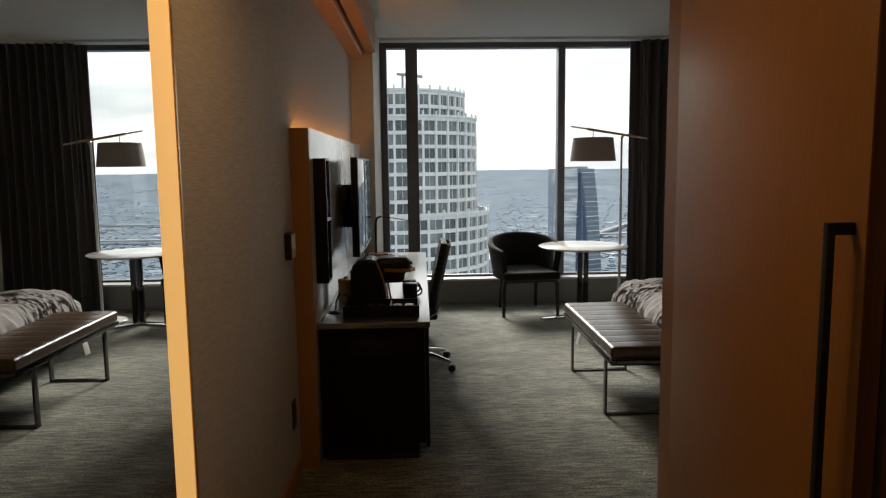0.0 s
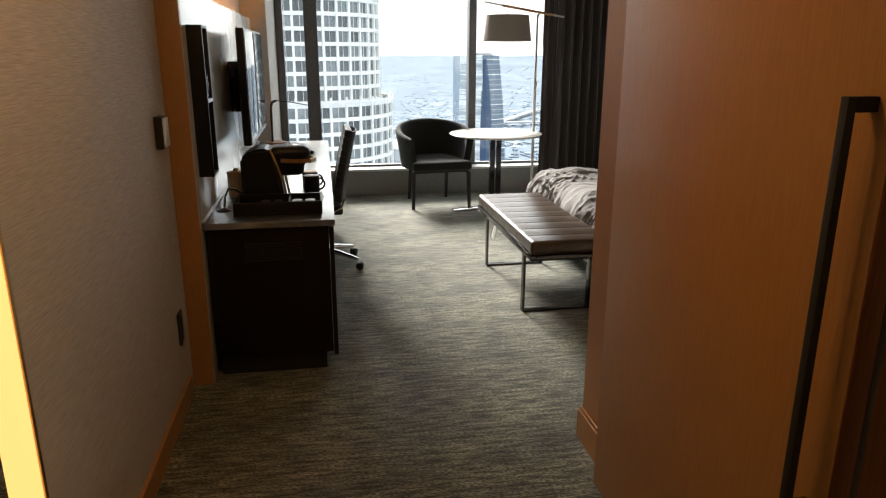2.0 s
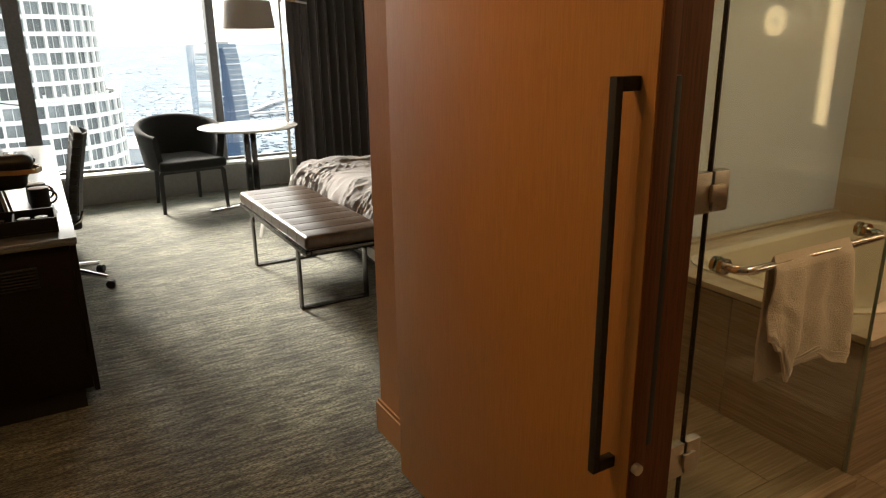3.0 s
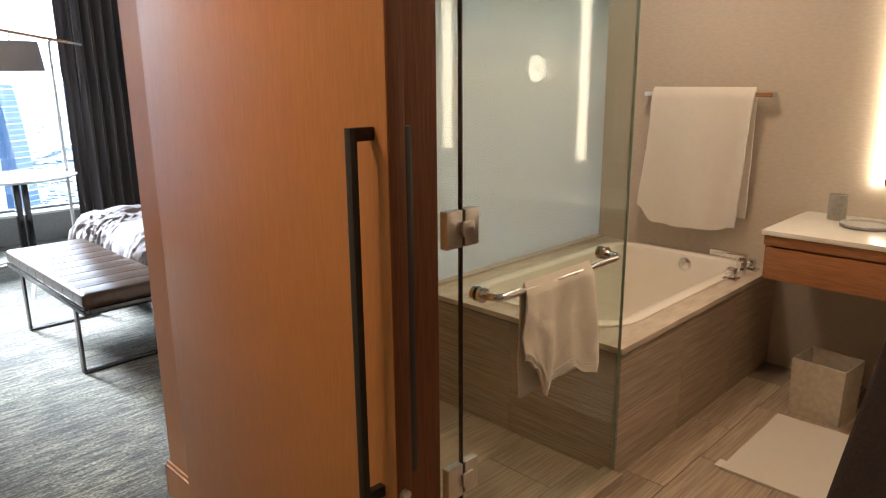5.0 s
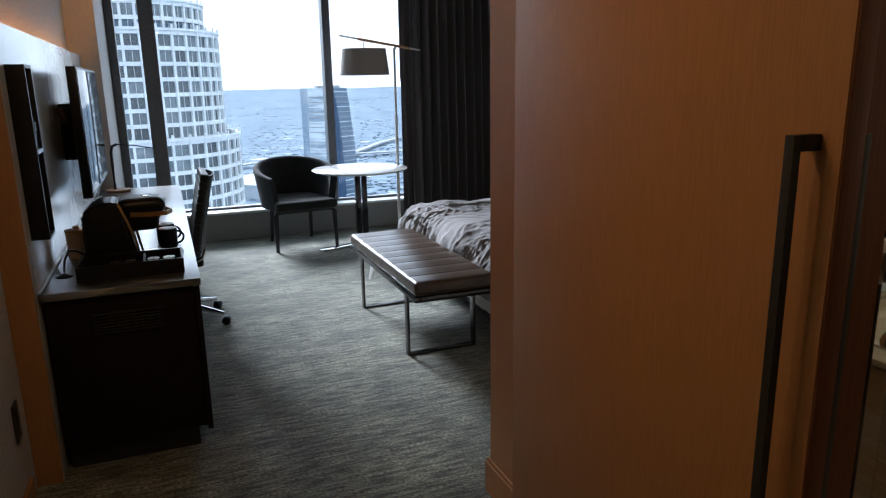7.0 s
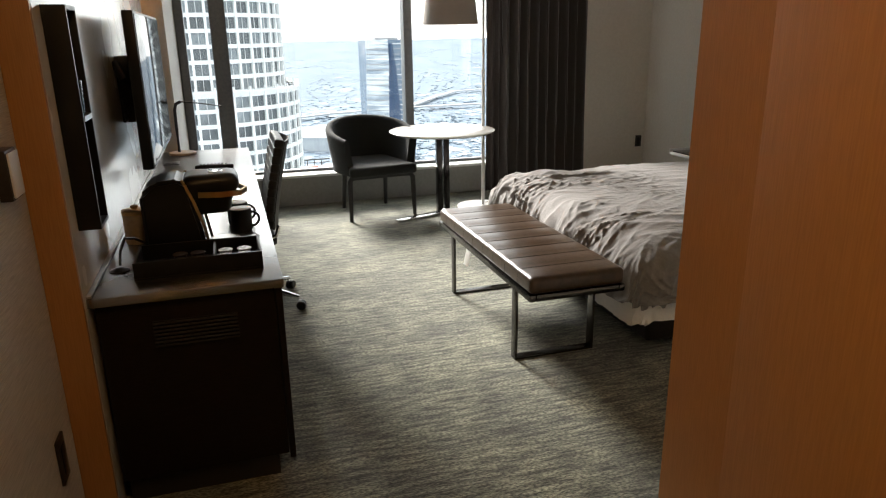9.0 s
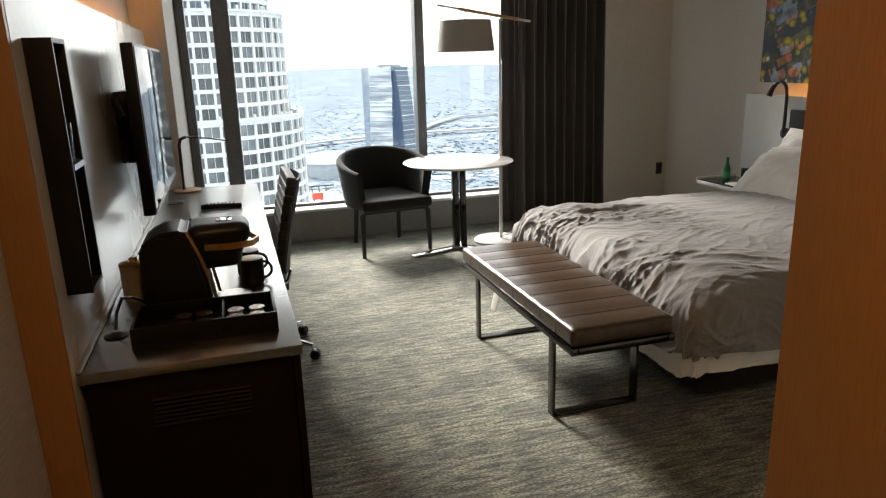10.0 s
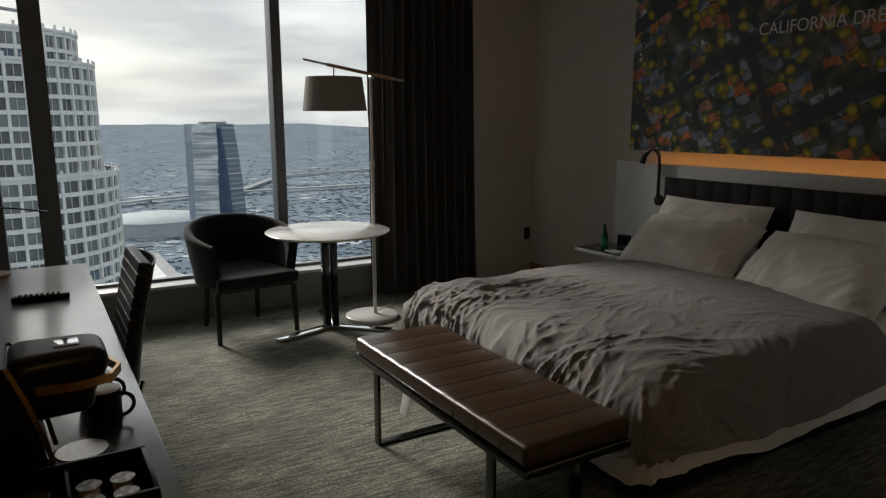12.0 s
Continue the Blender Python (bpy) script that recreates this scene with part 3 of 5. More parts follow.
for yc in (4.395, 5.345):
    bm = box(1.452, 1.466, yc - 0.024, yc + 0.024, 0.012, 0.3835, 0.002)
    box(1.862, 1.876, yc - 0.024, yc + 0.024, 0.012, 0.395, 0.002, bm=bm)
    box(1.452, 1.876, yc - 0.024, yc + 0.024, 0.0, 0.0118, 0.002, bm=bm)
    part("leg_loop", bm, GUNMETAL, be)
tag = part("hang_tag", box(-0.001, 0.001, -0.035, 0.035, -0.085, 0.0, 0.0004), WHITE_PLASTIC, be, "white care tag")
tag.matrix_world = pose(1.428, 4.98, 0.3835, 0, 12, 0)

# ---- bed ----
bd = thing("bed", "unmade king bed with a rumpled grey duvet over white sheets", "bed")
MX0, MX1, MY0, MY1 = 2.06, 4.20, 4.20, 6.02
part("base", box(MX0 + 0.03, MX1, MY0 + 0.03, MY1 - 0.03, 0.06, 0.27, 0.025, 3), HEADLEATHER, bd, "dark leather box base")
part("base_plinth", box(MX0 + 0.15, MX1 - 0.05, MY0 + 0.15, MY1 - 0.15, 0.0, 0.059), BLACK, bd)
part("mattress", box(MX0, MX1, MY0, MY1, 0.272, 0.53, 0.06, 4), LINEN, bd)


def drape(u, v, x0, x1, y0, y1, top, r, drop, wrinkle, seed):
    """A cover over a mattress: flat above, rounding over its edges and hanging to its hem."""
    quarter = r * math.pi / 2
    over = drop - 2 * r + quarter
    px = x0 - over + (x1 - x0 + over) * u
    py = y0 - over + (y1 - y0 + 2 * over) * v
    qx = max(x0 + r - px, 0)
    qy = max(y0 + r - py, 0) - max(py - (y1 - r), 0)
    dist = (qx ** 9 + abs(qy) ** 9) ** (1 / 9)
    dist = min(dist, r + over)
    out = Vector((px, py, top))
    side = Vector((0, 0, 1))
    if dist > 1e-6:
        way = Vector((qx, qy, 0)).normalized()
        dist *= 1 + 0.14 * noise.noise(Vector((px * 2.2, py * 2.2, seed + 1))) + 0.025 * noise.noise(Vector((px * 5, py * 5, seed + 6)))
        base = Vector((max(px, x0 + r), min(max(py, y0 + r), y1 - r), 0))
        if dist < quarter:
            a = dist / r
            off, fall = r * math.sin(a), r * (1 - math.cos(a))
            side = Vector((-way.x * math.sin(a), -way.y * math.sin(a), math.cos(a)))
        else:
            off, fall = r + 0.10 * (dist - quarter), r + dist - quarter
            side = Vector((-way.x, -way.y, 0.1)).normalized()
        out = Vector((base.x - way.x * off, base.y - way.y * off, top - fall))
    big = noise.noise(Vector((px * 1.8, py * 1.8, seed))) * 0.016 + noise.noise(Vector((px * 4.5, py * 4.5, seed + 2))) * 0.007
    wx = 0.16 * noise.noise(Vector((px * 1.7, py * 1.7, seed + 3))) + 0.05 * noise.noise(Vector((px * 4.5, py * 4.5, seed + 13)))
    wy = 0.16 * noise.noise(Vector((px * 1.7, py * 1.7, seed + 33))) + 0.05 * noise.noise(Vector((px * 4.5, py * 4.5, seed + 17)))
    crease = 0.0
    for k, (turn, along, across, sharp, height) in enumerate(((0.30, 1.6, 6.5, 2.8, 0.018), (-0.40, 1.9, 8.5, 2.8, 0.014), (0.15, 3.2, 15.0, 2.5, 0.0115), (0.65, 3.6, 17.0, 2.5, 0.0095), (-0.25, 5.5, 25.0, 2.3, 0.0055), (0.05, 7.0, 38.0, 2.2, 0.0022))):
        ca, sa = math.cos(turn), math.sin(turn)
        q = Vector((((px + wx) * ca + (py + wy) * sa) * along, ((py + wy) * ca - (px + wx) * sa) * across, seed + 7 * k))
        patch = min(max(0.50 + 1.9 * noise.noise(Vector((px * 2.4, py * 2.4, seed + 21 + 5 * k))), 0.05), 1.1)
        crease += max(1 - abs(noise.noise(q)) * sharp, 0) ** 1.5 * height * patch
    foot = min(max((3.4 - px) / 1.2, 0.30), 1.0) * (1.0 + 0.35 * min(dist / 0.2, 1))
    dome = 0.030 * max(1 - ((py - 5.11) / 0.9) ** 2, 0) * min(max((px - x0) / 0.5, 0), 1)
    return out + side * ((big + dome + crease * foot) * wrinkle)


part("bottom_sheet", grid_sheet(80, 110, lambda u, v: drape(u, v, MX0 - 0.005, 4.16, MY0 - 0.005, MY1 + 0.005, 0.534, 0.06, 0.37, 0.8, 9.0), 0.005), LINEN, bd, "white cotton sheet hanging below the duvet")
part("duvet", grid_sheet(300, 320, lambda u, v: drape(u, v, MX0 - 0.115, 3.62, MY0 - 0.07, MY1 + 0.07, 0.585, 0.20, 0.30, 1.0, 2.0), 0.03), DUVET, bd, "rumpled grey cotton duvet")


def pillow(name, label, at, w=0.52, l=0.88, h=0.27, seed=1.0):
    t = thing(name, label, "pillow", "pillows on the bed", at)
    bm = bmesh.new()
    nu, nv = 70, 48

    def pt(i, j, s):
        u, v = 2 * i / nu - 1, 2 * j / nv - 1
        e = max((1 - abs(u) ** 2.6), 0) ** 0.62 * max((1 - abs(v) ** 2.6), 0) ** 0.62
        pinch = 1 - 0.07 * (1 - e) * (1 - abs(u * v))
        wr = noise.noise(Vector((u * 3.4, v * 2.6 + s, seed))) * 0.018 + (1 - min(abs(noise.noise(Vector((u * 5 + v * 3, v * 2.5 - u, seed + s)))) * 2.4, 1)) ** 2 * 0.013 * (0.3 + abs(u)) + (1 - min(abs(noise.noise(Vector((u * 6 - v * 2.5, v * 2.2 + u * 2, seed + s + 5)))) * 2.6, 1)) ** 2 * 0.006 * abs(u)
        return Vector((v * w / 2 * pinch, u * l / 2 * pinch, s * (h / 2 * e + wr * min(e * 2, 1) * (1 if e > 0.01 else 0))))

    faces = {}
    for s in (1, -1):
        g = [[None] * (nv + 1) for _ in range(nu + 1)]
        for i in range(nu + 1):
            for j in range(nv + 1):
                rim = i in (0, nu) or j in (0, nv)
                if rim and s == -1:
                    g[i][j] = faces[(i, j)]
                else:
                    g[i][j] = bm.verts.new(pt(i, j, s))
                    if rim:
                        faces[(i, j)] = g[i][j]
        for i in range(nu):
            for j in range(nv):
                q = (g[i][j], g[i + 1][j], g[i + 1][j + 1], g[i][j + 1])
                bm.faces.new(q if s == 1 else q[::-1])
    part("cover", bm, LINEN, t)
    return t


pillow("pillow", "plump white cotton pillow propped against another", pose(3.84, 5.57, 0.70, 0, -38, 4), seed=1.0)
pillow("pillow", "plump creased white cotton pillow propped against another", pose(3.82, 4.66, 0.70, 0, -40, -5), seed=4.0)
pillow("pillow", "white cotton pillow leaning on the headboard", pose(4.06, 5.62, 0.76, 0, -62, 0), seed=7.0)
pillow("pillow", "white cotton pillow leaning on the headboard", pose(4.06, 4.60, 0.76, 0, -62, 0), seed=11.0)

hb = thing("headboard", "low dark leather headboard with vertical channels", "headboard")
part("board", box(4.275, 4.32, 4.08, 6.14, 0.30, 1.10, 0.01), HEADLEATHER, hb)
for k in range(14):
    y0 = 4.09 + k * 2.04 / 14
    part("channel", box(4.232, 4.2745, y0, y0 + 2.04 / 14 - 0.0005, 0.32, 1.115, 0.004, 2), HEADLEATHER, hb)

wp = thing("bed_wall_panel", "white lacquered wall panel behind the bed with amber light on top", "wall panel")
part("face", box(4.321, 4.345, 3.55, 6.72, 0.10, 1.205, 0.002), WHITE_PANEL, wp)
part("core", box(4.346, HEAD - 0.001, 3.56, 6.71, 0.10, 1.15), WHITE_PANEL, wp)
part("light_strip", box(4.380, 4.410, 3.62, 6.45, 1.152, 1.162), LED_WASH, wp, "amber light strip")

# ---- art above the bed ----


def art_material():
    """Aerial photograph: dark streets on a slant, coloured roofs, round golden trees."""
    m = bpy.data.materials.new("aerial_print")
    m.use_nodes = True
    n, l = m.node_tree.nodes, m.node_tree.links
    b = n["Principled BSDF"]
    tc = n.new("ShaderNodeTexCoord")
    mp = n.new("ShaderNodeMapping")
    mp.inputs["Rotation"].default_value = (radians(24), 0, 0)
    l.new(tc.outputs["Object"], mp.inputs["Vector"])
    flat = n.new("ShaderNodeVectorMath")
    flat.operation = "MULTIPLY"
    flat.inputs[1].default_value = (0, 1, 1)
    l.new(mp.outputs["Vector"], flat.inputs[0])
    warp = n.new("ShaderNodeTexNoise")
    warp.inputs["Scale"].default_value = 9
    warp.inputs["Detail"].default_value = 6
    l.new(flat.outputs[0], warp.inputs["Vector"])
    add = n.new("ShaderNodeMixRGB")
    add.blend_type = "LINEAR_LIGHT"
    add.inputs[0].default_value = 0.042
    l.new(flat.outputs[0], add.inputs[1]), l.new(warp.outputs["Color"], add.inputs[2])

    def vor(scale, metric, rnd, stretch=(1, 1, 1), src=None):
        s = n.new("ShaderNodeMapping")
        s.inputs["Scale"].default_value = stretch
        l.new((src or add).outputs[0], s.inputs["Vector"])
        v = n.new("ShaderNodeTexVoronoi")
        v.distance = metric
        v.inputs["Scale"].default_value, v.inputs["Randomness"].default_value = scale, rnd
        l.new(s.outputs["Vector"], v.inputs["Vector"])
        return v

    def ramp(src, stops, const=False):
        r = n.new("ShaderNodeValToRGB")
        if const:
            r.color_ramp.interpolation = "CONSTANT"
        e = r.color_ramp.elements
        while len(e) < len(stops):
            e.new(0.5)
        for el, (p, c) in zip(e, stops):
            el.position, el.color = p, (*c, 1)
        l.new(src, r.inputs["Fac"])
        return r.outputs["Color"]

    def mixin(fac, a, c):
        x = n.new("ShaderNodeMixRGB")
        l.new(fac, x.inputs[0]), l.new(a, x.inputs[1]), l.new(c, x.inputs[2])
        return x.outputs[0]

    soil = ramp(warp.outputs["Fac"], [(0.3, (0.012, 0.018, 0.016)), (0.48, (0.045, 0.06, 0.04)), (0.6, (0.13, 0.12, 0.07)), (0.75, (0.22, 0.16, 0.08))])
    house = vor(8.6, "CHEBYCHEV", 0.8, (1, 0.9, 1.35))
    sep = n.new("ShaderNodeSeparateColor")
    l.new(house.outputs["Color"], sep.inputs[0])
    roof = ramp(sep.outputs[0], [(0.0, (0.22, 0.26, 0.34)), (0.2, (0.62, 0.19, 0.07)), (0.30, (0.30, 0.35, 0.44)), (0.52, (0.62, 0.62, 0.62)), (0.62, (0.34, 0.26, 0.20)), (0.72, (0.90, 0.36, 0.07)), (0.82, (0.13, 0.19, 0.30)), (0.9, (0.50, 0.24, 0.16))], True)
    grain = n.new("ShaderNodeMixRGB")
    grain.blend_type = "MULTIPLY"
    grain.inputs[0].default_value = 0.8
    l.new(roof, grain.inputs[1])
    l.new(ramp(warp.outputs["Fac"], [(0.38, (0.25, 0.25, 0.25)), (0.60, (1.35, 1.3, 1.2))]), grain.inputs[2])
    col = mixin(ramp(house.outputs["Distance"], [(0.36, (1, 1, 1)), (0.40, (0, 0, 0))]), soil, grain.outputs[0])
    tree = vor(10.0, "EUCLIDEAN", 1.0)
    leaf = ramp(tree.outputs["Distance"], [(0.0, (0.80, 0.58, 0.05)), (0.22, (0.46, 0.36, 0.025)), (0.42, (0.06, 0.08, 0.012))])
    tsep = n.new("ShaderNodeSeparateColor")
    l.new(tree.outputs["Color"], tsep.inputs[0])
    both = n.new("ShaderNodeMath")
    both.operation = "MULTIPLY"
    l.new(ramp(tree.outputs["Distance"], [(0.36, (1, 1, 1)), (0.44, (0, 0, 0))]), both.inputs[0])
    l.new(ramp(tsep.outputs[1], [(0.36, (0, 0, 0)), (0.40, (1, 1, 1))]), both.inputs[1])
    col = mixin(both.outputs[0], col, leaf)
    sp = n.new("ShaderNodeSeparateXYZ")
    l.new(mp.outputs["Vector"], sp.inputs[0])
    for axis, period, shift, width in (("Z", 0.62, 0.21, 0.055), ("Y", 1.15, 0.30, 0.035)):
        mod = n.new("ShaderNodeMath")
        mod.operation = "PINGPONG"
        off = n.new("ShaderNodeMath")
        off.inputs[1].default_value = shift
        l.new(sp.outputs[axis], off.inputs[0])
        l.new(off.outputs[0], mod.inputs[0])
        mod.inputs[1].default_value = period / 2
        lt = n.new("ShaderNodeMath")
        lt.operation = "LESS_THAN"
        lt.inputs[1].default_value = width
        l.new(mod.outputs[0], lt.inputs[0])
        rgb = n.new("ShaderNodeRGB")
        rgb.outputs[0].default_value = (0.030, 0.036, 0.050, 1)
        half = n.new("ShaderNodeMath")
        half.operation = "MULTIPLY"
        half.inputs[1].default_value = 0.9
        inv = n.new("ShaderNodeMath")
        inv.operation = "SUBTRACT"
        inv.inputs[0].default_value = 1.0
        l.new(both.outputs[0], inv.inputs[1])
        l.new(lt.outputs[0], half.inputs[0])
        fin = n.new("ShaderNodeMath")
        fin.operation = "MULTIPLY"
        l.new(half.outputs[0], fin.inputs[0]), l.new(inv.outputs[0], fin.inputs[1])
        col = mixin(fin.outputs[0], col, rgb.outputs[0])
    l.new(col, b.inputs["Base Color"])
    b.inputs["Roughness"].default_value = 0.5
    return m


ar = thing("wall_art", "large colourful aerial photo print of a suburb with white lettering", "wall art")
part("canvas", box(4.370, 4.385, 3.72, 6.635, 1.300, 2.84, 0.002), art_material(), ar, smooth=False)
part("backing_frame", box(4.386, HEAD - 0.001, 3.78, 6.575, 1.36, 2.78), OAK_DARK, ar)
cu = bpy.data.curves.new("lettering", "FONT")
cu.body, cu.size, cu.extrude = "CALIFORNIA DRE", 0.112, 0.0008
tmp_text = new("tmp_text", cu)
bpy.context.view_layer.update()
me = bpy.data.meshes.new_from_object(tmp_text.evaluated_get(bpy.context.evaluated_depsgraph_get()))
bpy.data.objects.remove(tmp_text)
width = max(v.co.x for v in me.vertices)
me.materials.append(WHITE_PLASTIC)
lt_ = new("lettering", me)
lt_.parent = ar
lt_.matrix_world = Matrix.Translation((4.3685, 5.53, 2.085)) @ Matrix(((0, 0, -1, 0), (-1, 0, 0, 0), (0, 1, 0, 0), (0, 0, 0, 1))) @ Matrix.Diagonal((0.80 / width, 1, 1, 1))

# ---- bedside ----
rl = thing("reading_lamp", "black flexible gooseneck reading lamp on the white panel", "lamp")
part("wall_rose", lathe([(0, 0), (0.042, 0), (0.042, 0.02), (0.030, 0.028), (0, 0.028)], 24, m=pose(4.3205, 6.245, 0.925, 0, -90, 0)), BLACK_MATTE, rl)
neck = [(4.295, 6.245, 0.93), (4.29, 6.24, 1.05), (4.285, 6.235, 1.20)] + [(4.28 - 0.012 * i / 8, 6.235 + 0.062 * (1 - math.cos(radians(i * 22))), 1.24 + 0.075 * math.sin(radians(i * 22))) for i in range(1, 8)]
part("neck", tube(neck, 0.013, 10), BLACK_MATTE, rl)
part("head", tube([(4.268, 6.353, 1.29), (4.26, 6.375, 1.245), (4.255, 6.385, 1.205)], [0.015, 0.021, 0.023], 14), BLACK_MATTE, rl)

ns = thing("nightstand", "wall-hung bedside shelf with a dark glass top and white rim", "nightstand")
part("shelf", box(3.93, 4.319, 6.16, 6.76, 0.488, 0.512, 0.003), WHITE_METAL, ns)
part("glass_top", box(3.945, 4.315, 6.175, 6.745, 0.5125, 0.520, 0.001), SCREEN, ns, "dark glass top")
part("upstand", box(3.93, 4.319, 6.762, 6.774, 0.488, 0.535, 0.002), WHITE_METAL, ns)
bt = thing("bottle", "slim green glass bottle on the bedside shelf", "bottle", at=pose(4.05, 6.55, 0.5205))
part("body", lathe([(0, 0), (0.026, 0), (0.028, 0.008), (0.028, 0.10), (0.022, 0.13), (0.012, 0.155), (0.011, 0.19), (0.013, 0.192), (0.013, 0.20), (0, 0.20)], 24), GREEN_GLASS, bt)
part("label", lathe([(0.0285, 0.035), (0.0288, 0.036), (0.0288, 0.085), (0.0285, 0.086)], 24), material("green_label", (0.03, 0.26, 0.08), rough=0.5), bt)
ck = thing("clock_radio", "small black square bedside clock", "clock", at=pose(4.22, 6.50, 0.5205, 0, 0, 12))
part("body", box(-0.02, 0.02, -0.055, 0.055, 0, 0.105, 0.006), BLACK, ck)
part("face", box(-0.0215, -0.0203, -0.045, 0.045, 0.03, 0.095), SCREEN, ck)
ph = thing("telephone", "low black bedside telephone", "telephone", at=pose(4.16, 6.33, 0.5205, 0, 0, 8))
part("base", box(-0.07, 0.07, -0.07, 0.07, 0, 0.035, 0.008), BLACK, ph)
part("handset", box(-0.06, 0.06, -0.065, -0.015, 0.036, 0.060, 0.009), BLACK, ph)
nt = thing("note_pad", "white notepad lying on the bedside shelf", "notepad", at=pose(4.02, 6.40, 0.5205, 0, 0, -6))
part("sheets", box(-0.05, 0.05, -0.07, 0.07, 0, 0.008, 0.001), WHITE_PLASTIC, nt)
so = thing("wall_socket", "dark bronze socket plate low on the beige wall", "socket")
part("plate", box(4.395, 4.465, WIN - 0.014, WIN - 0.0045, 0.345, 0.465, 0.003), PLATE_DARK, so)
part("insert", box(4.413, 4.447, WIN - 0.018, WIN - 0.0145, 0.365, 0.445, 0.002), BLACK, so)

# ---- drapes ----


def drape_panel(name, label, x0, x1, y, folds, amp, flare):
    t = thing(name, label, "curtain")
    n = folds * 14

    def f(u, v):
        z = 0.015 + v * 2.905
        k = 1 + flare * (1 - v)
        x = x0 + (x1 - x0) * u * k
        ph = folds * 2 * math.pi * u + 0.7 * noise.noise(Vector((u * 6, 0, 3)))
        a = amp * (0.75 + 0.5 * noise.noise(Vector((u * 9, v * 0.8, 7))) + 0.25 * (1 - v))
        return Vector((x + 0.012 * math.sin(ph * 2 + v), y + a * math.sin(ph) + 0.008 * noise.noise(Vector((u * 20, v * 3, 1))), z))

    part("cloth", grid_sheet(n, 24, f, 0.006), DRAPE, t)
    part("heading_tape", grid_sheet(n, 1, lambda u, v: f(u, 0.985 + 0.013 * v) + Vector((0, -0.010, 0)), 0.003), DRAPE, t)
    part("hem_fold", grid_sheet(n, 2, lambda u, v: f(u, 0.001 + 0.035 * v) + Vector((0, -0.009, 0)), 0.003), DRAPE, t)
    return t


drape_panel("blackout_drape", "floor-length dark brown-grey blackout drape hanging in folds", 2.75, 3.64, 7.89, 9, 0.070, 0.06)
drape_panel("drape_edge", "narrow gathered edge of a second dark drape by the glass", 2.66, 2.80, 7.985, 2, 0.025, 0.02)
tr = thing("curtain_track", "white ceiling curtain track above the drape", "curtain track")
part("rail", box(-0.10, 4.49, 7.86, 8.02, 2.925, 2.949, 0.002), CEIL, tr)
wd = thing("curtain_wand", "thin grey drape pull rod hanging beside the window", "curtain wand")
part("rod", tube([(2.76, 7.83, 2.915), (2.765, 7.83, 1.35)], 0.005, 8), GUNMETAL, wd)

# ---- armchair ----
ac = thing("armchair", "charcoal upholstered tub armchair on four black legs", "armchair", at=pose(1.42, 7.56, 0, 0, 0, 7))


def shell(u, v):
    """u runs from one arm round the back to the other; v round the wall's section."""
    a = radians(-122 + 244 * u)
    back = 0.5 + 0.5 * math.cos(a)
    top = 0.600 + 0.205 * back ** 0.8
    low = 0.40
    lean = 0.05
    s = v * 4
    half = 0.032
    if s < 1:
        off, z = half, low + (top - low) * s
    elif s < 2:
        k = (s - 1) * math.pi
        off, z = half * math.cos(k), top + half * math.sin(k)
    elif s < 3:
        off, z = -half, top - (top - low) * (s - 2)
    else:
        k = (s - 3) * math.pi
        off, z = -half * math.cos(k), low - 0.4 * half * math.sin(k)
    h = max(z - low, 0) / 0.44
    rx, ry = 0.328 + lean * h + off - 0.02 * (1 - h), 0.30 + lean * h * 1.2 + off - 0.01 * (1 - h)
    fy = -0.16 * max(-math.cos(a) - 0.05, 0)
    return Vector((rx * math.sin(a), ry * math.cos(a) + fy, z))


bm = bmesh.new()
NU, NV = 56, 32
ring = [[bm.verts.new(shell(i / NU, j / NV)) for j in range(NV)] for i in range(NU + 1)]
for i in range(NU):
    for j in range(NV):
        bm.faces.new((ring[i][j], ring[i + 1][j], ring[i + 1][(j + 1) % NV], ring[i][(j + 1) % NV]))
bm.faces.new(ring[0]), bm.faces.new(ring[-1][::-1])
part("backrest", bm, FELT, ac)
bm = box(-0.300, 0.300, -0.335, 0.27, 0.385, 0.470, 0.035, 4)
for v in bm.verts:
    if v.co.y > 0:
        v.co.x *= 1 - 0.5 * (v.co.y / 0.27) ** 3
    if v.co.z > 0.44:
        v.co.z += 0.018 * (1 - (v.co.x / 0.32) ** 2) * (1 - (v.co.y / 0.34) ** 2)
part("seat", bm, FELT, ac)
part("under_frame", box(-0.24, 0.24, -0.26, 0.22, 0.355, 0.384, 0.004), BLACK_MATTE, ac)
for sx in (-1, 1):
    part("leg", tube([(sx * 0.22, -0.235, 0.372), (sx * 0.265, -0.245, 0.370), (sx * 0.285, -0.250, 0.345), (sx * 0.292, -0.262, 0.0)], [0.022, 0.022, 0.023, 0.017], 12), BLACK_MATTE, ac)
    part("leg", tube([(sx * 0.18, 0.20, 0.375), (sx * 0.195, 0.215, 0.35), (sx * 0.205, 0.265, 0.0)], [0.022, 0.022, 0.016], 12), BLACK_MATTE, ac)

# ---- round table ----
rt = thing("side_table", "round white marble table on a chrome pedestal", "table", at=pose(1.985, 7.27, 0))
part("tabletop", lathe([(0, 0.722), (0.430, 0.722), (0.452, 0.735), (0.455, 0.740), (0.450, 0.744), (0, 0.744)], 64), MARBLE, rt, "veined white marble top")
part("top_plate", lathe([(0, 0.712), (0.16, 0.712), (0.16, 0.7215), (0, 0.7215)], 32), GUNMETAL, rt)
part("column", box(-0.055, -0.008, -0.03, 0.03, 0.022, 0.711, 0.003), BLACK_CHROME, rt)
part("column", box(0.008, 0.055, -0.03, 0.03, 0.022, 0.711, 0.003), BLACK_CHROME, rt)
